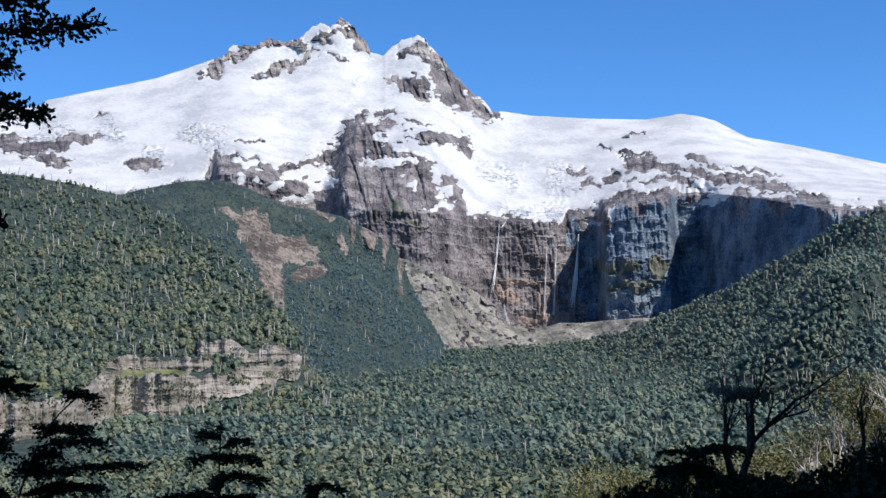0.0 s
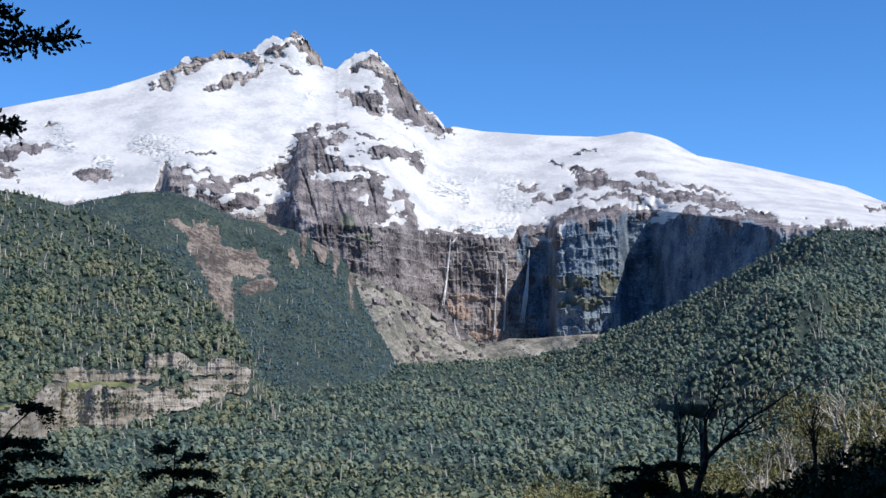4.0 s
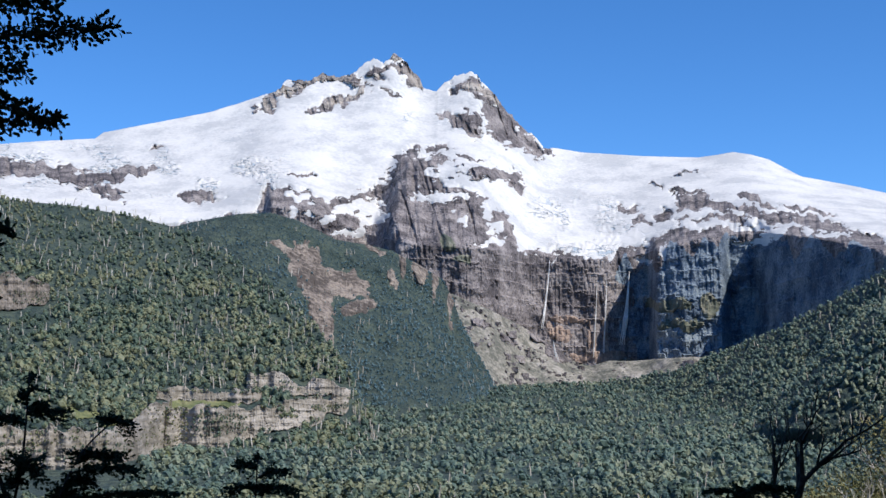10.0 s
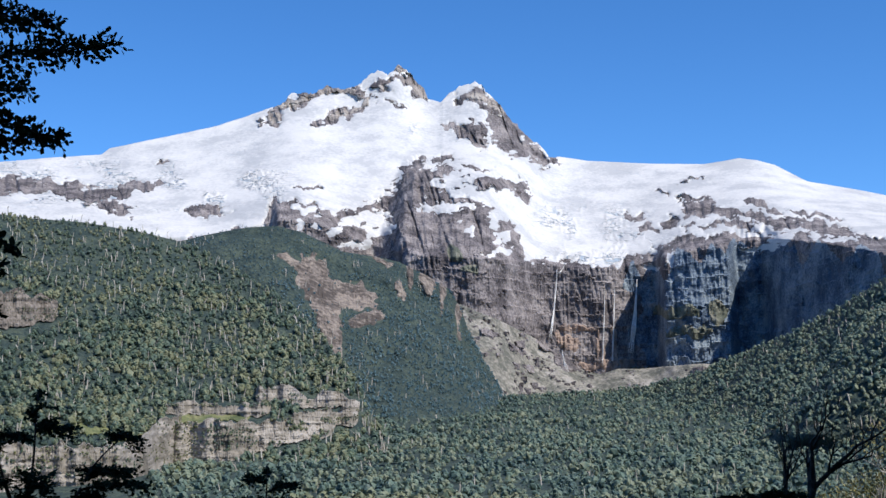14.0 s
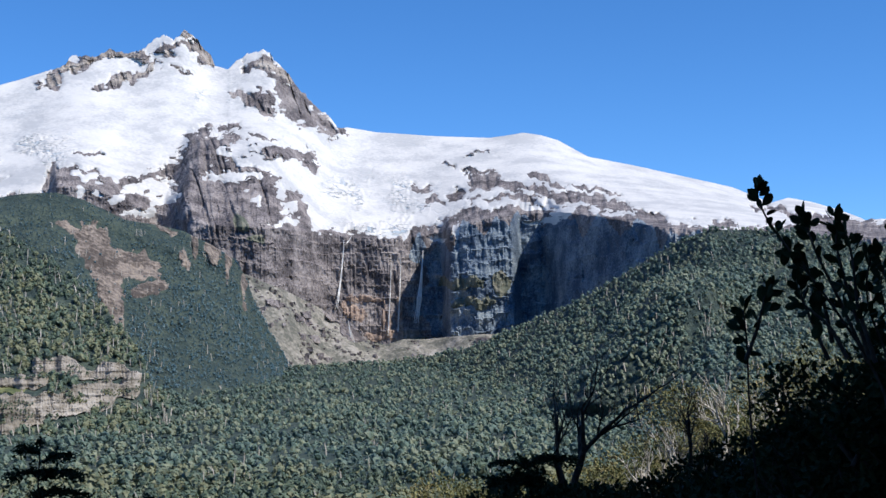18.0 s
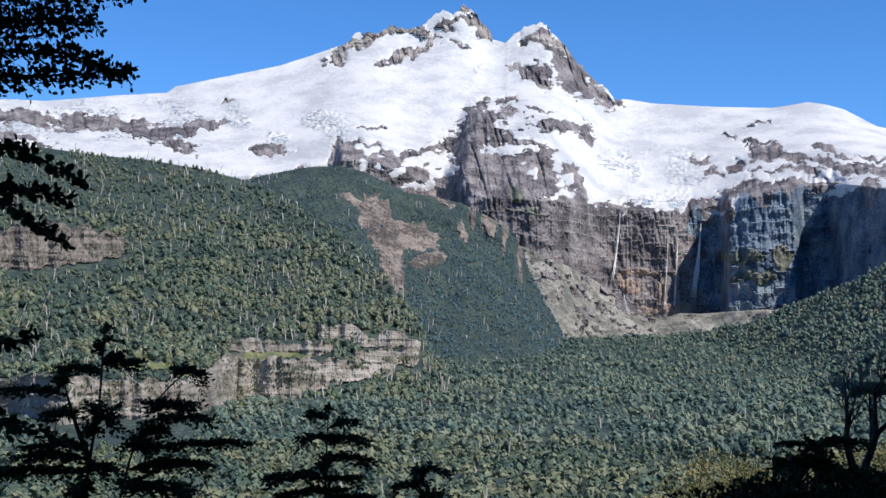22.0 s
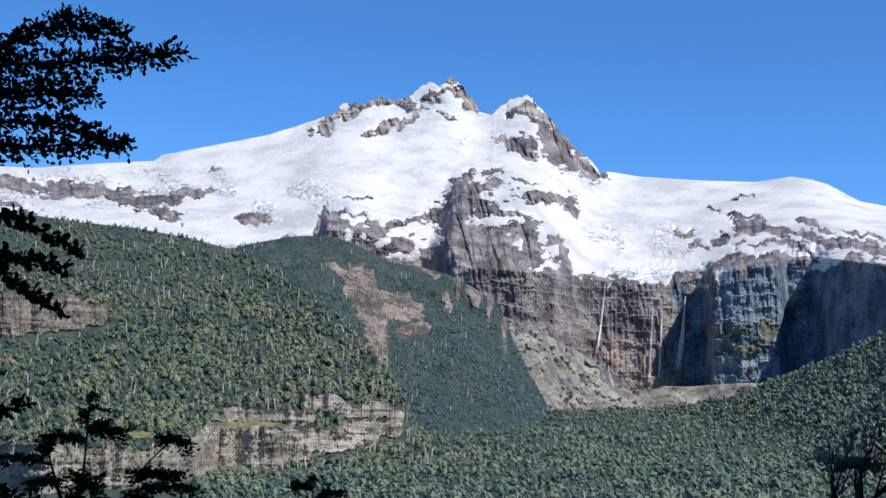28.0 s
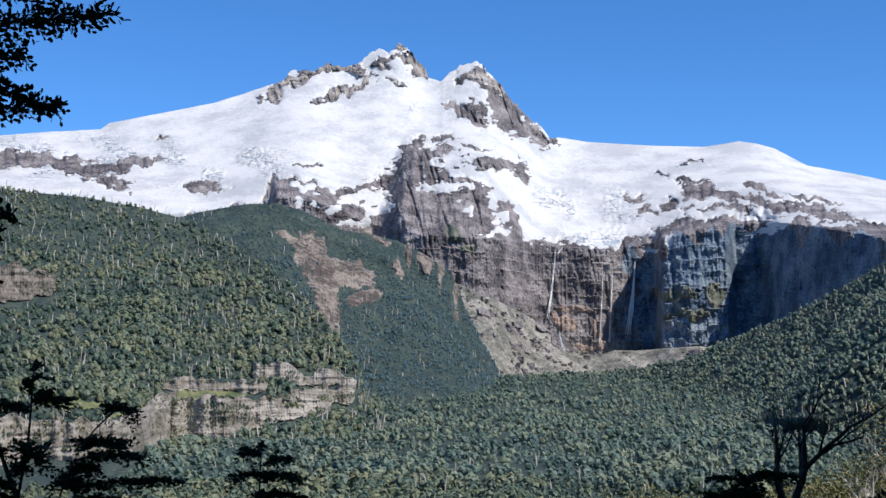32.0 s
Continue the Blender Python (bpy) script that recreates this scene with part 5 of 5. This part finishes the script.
# the shaded bank and the sunlit ground behind it
bank_az = np.arange(5.0, 75.0, 0.5)
dark, lit = line(DARK_CREST)(bank_az), line(SUN_CREST)(bank_az)
ones = np.ones_like(bank_az)
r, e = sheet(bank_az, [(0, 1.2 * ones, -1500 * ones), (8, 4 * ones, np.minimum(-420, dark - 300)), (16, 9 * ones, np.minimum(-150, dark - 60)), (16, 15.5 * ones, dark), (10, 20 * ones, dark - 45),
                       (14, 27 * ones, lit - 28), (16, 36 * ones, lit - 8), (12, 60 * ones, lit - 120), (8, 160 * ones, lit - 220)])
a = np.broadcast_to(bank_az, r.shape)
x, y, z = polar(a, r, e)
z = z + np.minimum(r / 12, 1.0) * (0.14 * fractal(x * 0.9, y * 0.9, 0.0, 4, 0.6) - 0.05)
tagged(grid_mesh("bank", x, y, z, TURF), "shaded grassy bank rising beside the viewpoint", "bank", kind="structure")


def branching(g, p, way, length, radius, depth, pile, spread=0.55, tips=None, droop=0.0):
    """Bare forked wood."""
    n = 6
    pts, q, w = [p], p, way
    for i in range(n):
        w = w + g.normal(0, 0.09, 3) + [0, 0, 0.05 - droop]
        w = w / np.linalg.norm(w)
        q = q + w * length / n
        pts.append(q)
    pile.add(tube(pts, np.linspace(radius, radius * 0.55, n + 1), 6 if depth > 2 else 4))
    if tips is not None and depth <= 1:
        tips.append(q)
    if depth > 0:
        for k in range(int(g.integers(2, 5))):
            i = int(g.integers(2, n + 1)) if k else n
            side = g.normal(0, 1, 3)
            nw = w + spread * side / np.linalg.norm(side) * 1.2
            nw[2] = nw[2] + 0.12
            branching(g, pts[i], nw / np.linalg.norm(nw), length * g.uniform(0.55, 0.8), radius * 0.5, depth - 1, pile, spread, tips, droop)


def bare_tree(name, a, low, high, d, mat, label, seed, group, trunks=1, depth=4, spread=0.55):
    g = np.random.default_rng(seed)
    thing = tagged(new(name), label, "tree" if depth > 3 else "shrub", group=group)
    b, t = at(a, low, d), at(a, high, d)
    size = t[2] - b[2]
    for k in range(trunks):
        pile = Pile()
        start = b + [g.uniform(-0.12, 0.12) * size * (k > 0), g.uniform(-0.1, 0.1), -0.35]
        branching(g, start, np.array([g.normal(0, 0.14), g.normal(0, 0.1), 1.0]), size * (0.5 if depth > 3 else 0.62), size * 0.030 + (0.010 if depth > 3 else 0.032), depth, pile, spread)
        pile.mesh("trunk" if depth > 3 else "stem", mat, thing, True)
    return thing


bare_tree("bare_tree", 14.4, -82, 30, 16.5, BARK, "dark leafless tree with upswept forked twigs in shade", 51, "bare trees", 1, 4, 0.62)
bare_tree("bare_tree", 14.3, -84, 14, 16.2, BARK, "smaller dark leafless tree beside another", 52, "bare trees", 1, 4, 0.58)
bare_tree("bare_tree", 19.0, -75, 2, 17.0, BARK, "dark broken leafless stem on the bank", 57, "bare trees", 1, 4, 0.6)
layered_tree([[(12.9, -140), (12.9, -90), (12.8, -56)]], PADS_D, 15.8, "low young beech with flat dark leaf layers on the bank", 44, 0.045)

# sunlit bleached shrubs behind the bank
for k, (a, top, low) in enumerate([(20.5, 0, -45), (18.9, -28, -62), (17.6, -46, -75), (21.9, -8, -40), (17.1, -62, -88), (18.2, -40, -72), (16.4, -62, -86),
                                   (22.6, -4, -34), (15.6, -68, -92), (23.4, 4, -30), (10.2, -84, -105), (12.4, -78, -98), (18.5, -34, -68)]):
    bare_tree("bleached_shrub", a, low, top, 30 + 4 * math.sin(k * 2.3), BLEACHED, "bleached grey leafless shrub in sunlight", 60 + k, "bleached shrubs", 2, 3, 0.6)


def leafy_mass(name, centres, leaf, count, mat, label, category, group, seed, stems=True):
    """A shrub: short stems and a ragged crown of leaves; centres: (azimuth, slope, distance, half width, half height) of its tufts."""
    g = np.random.default_rng(seed)
    thing = tagged(new(name), label, category, group=group)
    for a, e, d, w, h in centres:
        c = at(a, e, d)
        n = int(count)
        u = g.normal(0, 1, (n, 3))
        u = u / np.linalg.norm(u, axis=1)[:, None] * g.uniform(0.15, 1, (n, 1)) ** 0.45
        lumps = 1 + 0.45 * smooth_noise(u[:, 0] * 2.3 + a, u[:, 1] * 2.3 + e, u[:, 2] * 2.3 + d)
        pos = c + u * np.array([w, w, h]) * lumps[:, None]
        way = u + g.normal(0, 0.6, (n, 3)) + [0, 0, 0.3]
        pile = Pile()
        pile.add(leaf_cards(pos, way, g.normal(0, 0.6, (n, 3)) + [0, 0, 1], leaf * g.uniform(0.6, 1.3, n), 0.6))
        tuft = pile.mesh("foliage", mat, thing)
        if stems:
            pile = Pile()
            for _ in range(5):
                tip = c + g.normal(0, 0.5, 3) * [w, w, h]
                root = c + [g.normal(0, 0.2) * w, g.normal(0, 0.2) * w, -1.3 * h]
                pile.add(tube([root, (root + tip) / 2 + g.normal(0, 0.06, 3) * w, tip], [0.012, 0.008, 0.003], 5))
            pile.mesh("stem", BARK, thing, True)
    return thing


sunny = [(18.7, -22, 33, 1.0, 0.5), (16.9, -66, 29, 0.9, 0.4), (9.1, -84, 30, 0.9, 0.35), (8.1, -99, 28, 0.8, 0.35), (10.5, -90, 31, 0.9, 0.35), (21.1, -30, 33, 1.0, 0.5),
         (14.9, -76, 31, 0.9, 0.4), (22.6, -14, 34, 1.1, 0.6), (12.6, -86, 30, 0.9, 0.35), (17.9, -52, 33, 0.8, 0.35), (19.9, -40, 32, 0.8, 0.4), (24.5, 0, 33, 1.2, 0.6), (16.0, -74, 30, 0.7, 0.3)]
sunny += [(11.4, -96, 25, 0.8, 0.26), (13.4, -92, 25, 0.8, 0.26), (22.0, -40, 27, 0.9, 0.5)]
for k, (a, e, d, w, h) in enumerate(sunny):
    leafy_mass("scrub_bush", [(a, e + 4, d, w, h * 1.3), (a + 0.8, e - 3, d + 0.8, w * 0.85, h * 1.1)], 0.055, 1500, SCRUB, "sunlit yellow-green scrub bush behind the bank", "shrub", "sunlit scrub", 80 + k)

# dark shrubs in the shade at the edge of the bank
for k, ((a, e), d) in enumerate(zip(MASS, (5.2, 6.0, 4.8, 7.0, 5.6, 5.0, 7.4, 5.0))):
    leafy_mass("evergreen_shrub", [(a + 0.9, e - 22, d, 0.15 * d / 5, 0.14 * d / 5), (a + 2.2, e - 48, d + 0.2, 0.22 * d / 5, 0.20 * d / 5), (a + 3.4, e - 20, d + 0.3, 0.24 * d / 5, 0.2 * d / 5)],
               0.036, 620, LEAF, "dense dark evergreen shrub in shade", "shrub", "dark shrubs on the bank", 100 + k)

# low dark undergrowth along the edge of the bank
for k in range(16):
    a = 8.5 + k * 1.15 + 0.3 * math.sin(k * 1.7)
    e = float(line(DARK_CREST)(a))
    leafy_mass("low_shrub", [(a, e - 4, 14.6, 0.38, 0.16), (a + 0.9, e - 14, 13.6, 0.36, 0.18), (a + 0.4, e - 34, 12.2, 0.4, 0.2)], 0.06, 360, LEAF,
               "low dark shrub in shade on the bank", "shrub", "low shrubs on the bank", 150 + k, stems=False)

# the broad-leaved bush close by
bush = tagged(new("broadleaf_bush"), "dark bush with thick oval leaves on bare bent stems", "shrub")
g = np.random.default_rng(77)
leaf_shapes = []
for k in range(4):
    v, f = [], []
    L, wdt = 0.035 * (0.8 + 0.13 * k), 0.0205 * (0.85 + 0.1 * k)
    prof = [0.12, 0.58, 0.88, 1.0, 0.98, 0.76, 0.10]
    for i, q in enumerate(prof):
        yy = L * i / 6
        v += [(-wdt / 2 * q, yy, 0.10 * wdt * q), (0, yy, -0.04 * L * (i / 6) ** 2), (wdt / 2 * q, yy, 0.10 * wdt * q)]
    for i in range(6):
        f += [[3 * i, 3 * i + 1, 3 * i + 4, 3 * i + 3], [3 * i + 1, 3 * i + 2, 3 * i + 5, 3 * i + 4]]
    me = bpy.data.meshes.new("leaf")
    me.from_pydata(v, [], f)
    me.materials.append(LEAF)
    leaf_shapes.append(me)
BUSH += [[(26.2, 20), (25.9, 52), (25.2, 78), (24.7, 84)], [(27.9, 5), (27.3, 45), (27.2, 78), (27.0, 96)], [(28.9, 20), (28.6, 60), (28.9, 92)],
         [(26.0, 8), (25.3, 40), (24.9, 60)], [(29.5, 10), (29.4, 50), (29.8, 84)]]
for k, s in enumerate(BUSH):
    d0 = 3.2 + 0.12 * math.sin(k * 1.9)
    p3 = [at(a, e, d0) for a, e in s]
    if k in (0, 3, 4, 7):
        p3 = [np.array([1.55 + 0.05 * k, 2.75, -0.7]) if k != 4 else np.array([1.35, 2.9, -0.7])] + p3
    p, t = along(p3, 0.012)
    pile = Pile()
    pile.add(tube(p, np.linspace(0.008 if k in (0, 3) else 0.0055, 0.0022, len(p)), 7))
    stem = pile.mesh("stem", BARK, bush, True)
    n = len(p)
    for i in range(n):
        if p[i][2] < 1.6 + 3.2 * (0.03 if k != 4 else -0.005) or (n - i > 6 and g.uniform() < 0.25):
            continue
        for _ in range(3 if n - i < 5 else 1):
            way = Vector(t[i]).normalized() * g.uniform(0.2, 1.0) + Vector(g.normal(0, 0.8, 3)) + Vector((0, 0, 0.35))
            way.normalize()
            nor = Vector(g.normal(0, 1, 3))
            side = way.cross(nor).normalized()
            m = Matrix((side, way, side.cross(way))).transposed().to_4x4()
            ob = new("leaf", leaf_shapes[int(g.integers(0, 4))])
            ob.parent = stem
            ob.matrix_basis = Matrix.Translation(Vector(p[i]) + way * 0.006) @ m

# unseen trees, added behind and beside the viewpoint to shade the near slope
for k, (x, y, h) in enumerate([(5.6, -4.0, 13), (8.0, -1.0, 15), (10.5, 1.0, 16), (13.0, 4.0, 15.5), (15.0, 6.5, 14.5), (16.5, 9.5, 13.5), (11.5, -3.5, 19), (15.5, 1.5, 19), (8.5, -6.0, 18), (18.5, 6.0, 18),
                               (3.0, -6.5, 14), (6.8, 4.2, 15), (8.6, 6.4, 17), (10.6, 8.4, 17)]):
    g = np.random.default_rng(200 + k)
    tall = tagged(new("shade_beech"), "tall dense beech added out of view to shade the near slope", "tree", group="wood behind the viewpoint")
    z0 = 0.25 * math.hypot(x, y) - 0.5
    pile = Pile()
    p, _ = along([(x, y, z0 - 1), (x + 0.2, y, z0 + h * 0.4), (x, y + 0.2, z0 + h * 0.9)], 0.5)
    pile.add(tube(p, np.linspace(0.32, 0.06, len(p)), 9))
    pile.mesh("trunk", BARK, tall, True)
    vs, fs = [], []
    for i in range(150):
        u = g.normal(0, 1, 3)
        u = u / np.linalg.norm(u) * g.uniform(0.2, 1) ** 0.5
        c = np.array([x, y, z0 + h * 0.56]) + u * [3.1, 3.1, h * 0.44]
        vs.append(c + ICO_V * (1 + g.uniform(-0.35, 0.35, (12, 1))) * g.uniform(0.6, 1.05))
        fs.append(ICO_F + 12 * i)
    raw_mesh("crown", np.concatenate(vs), np.concatenate(fs), LEAF, False, tall)
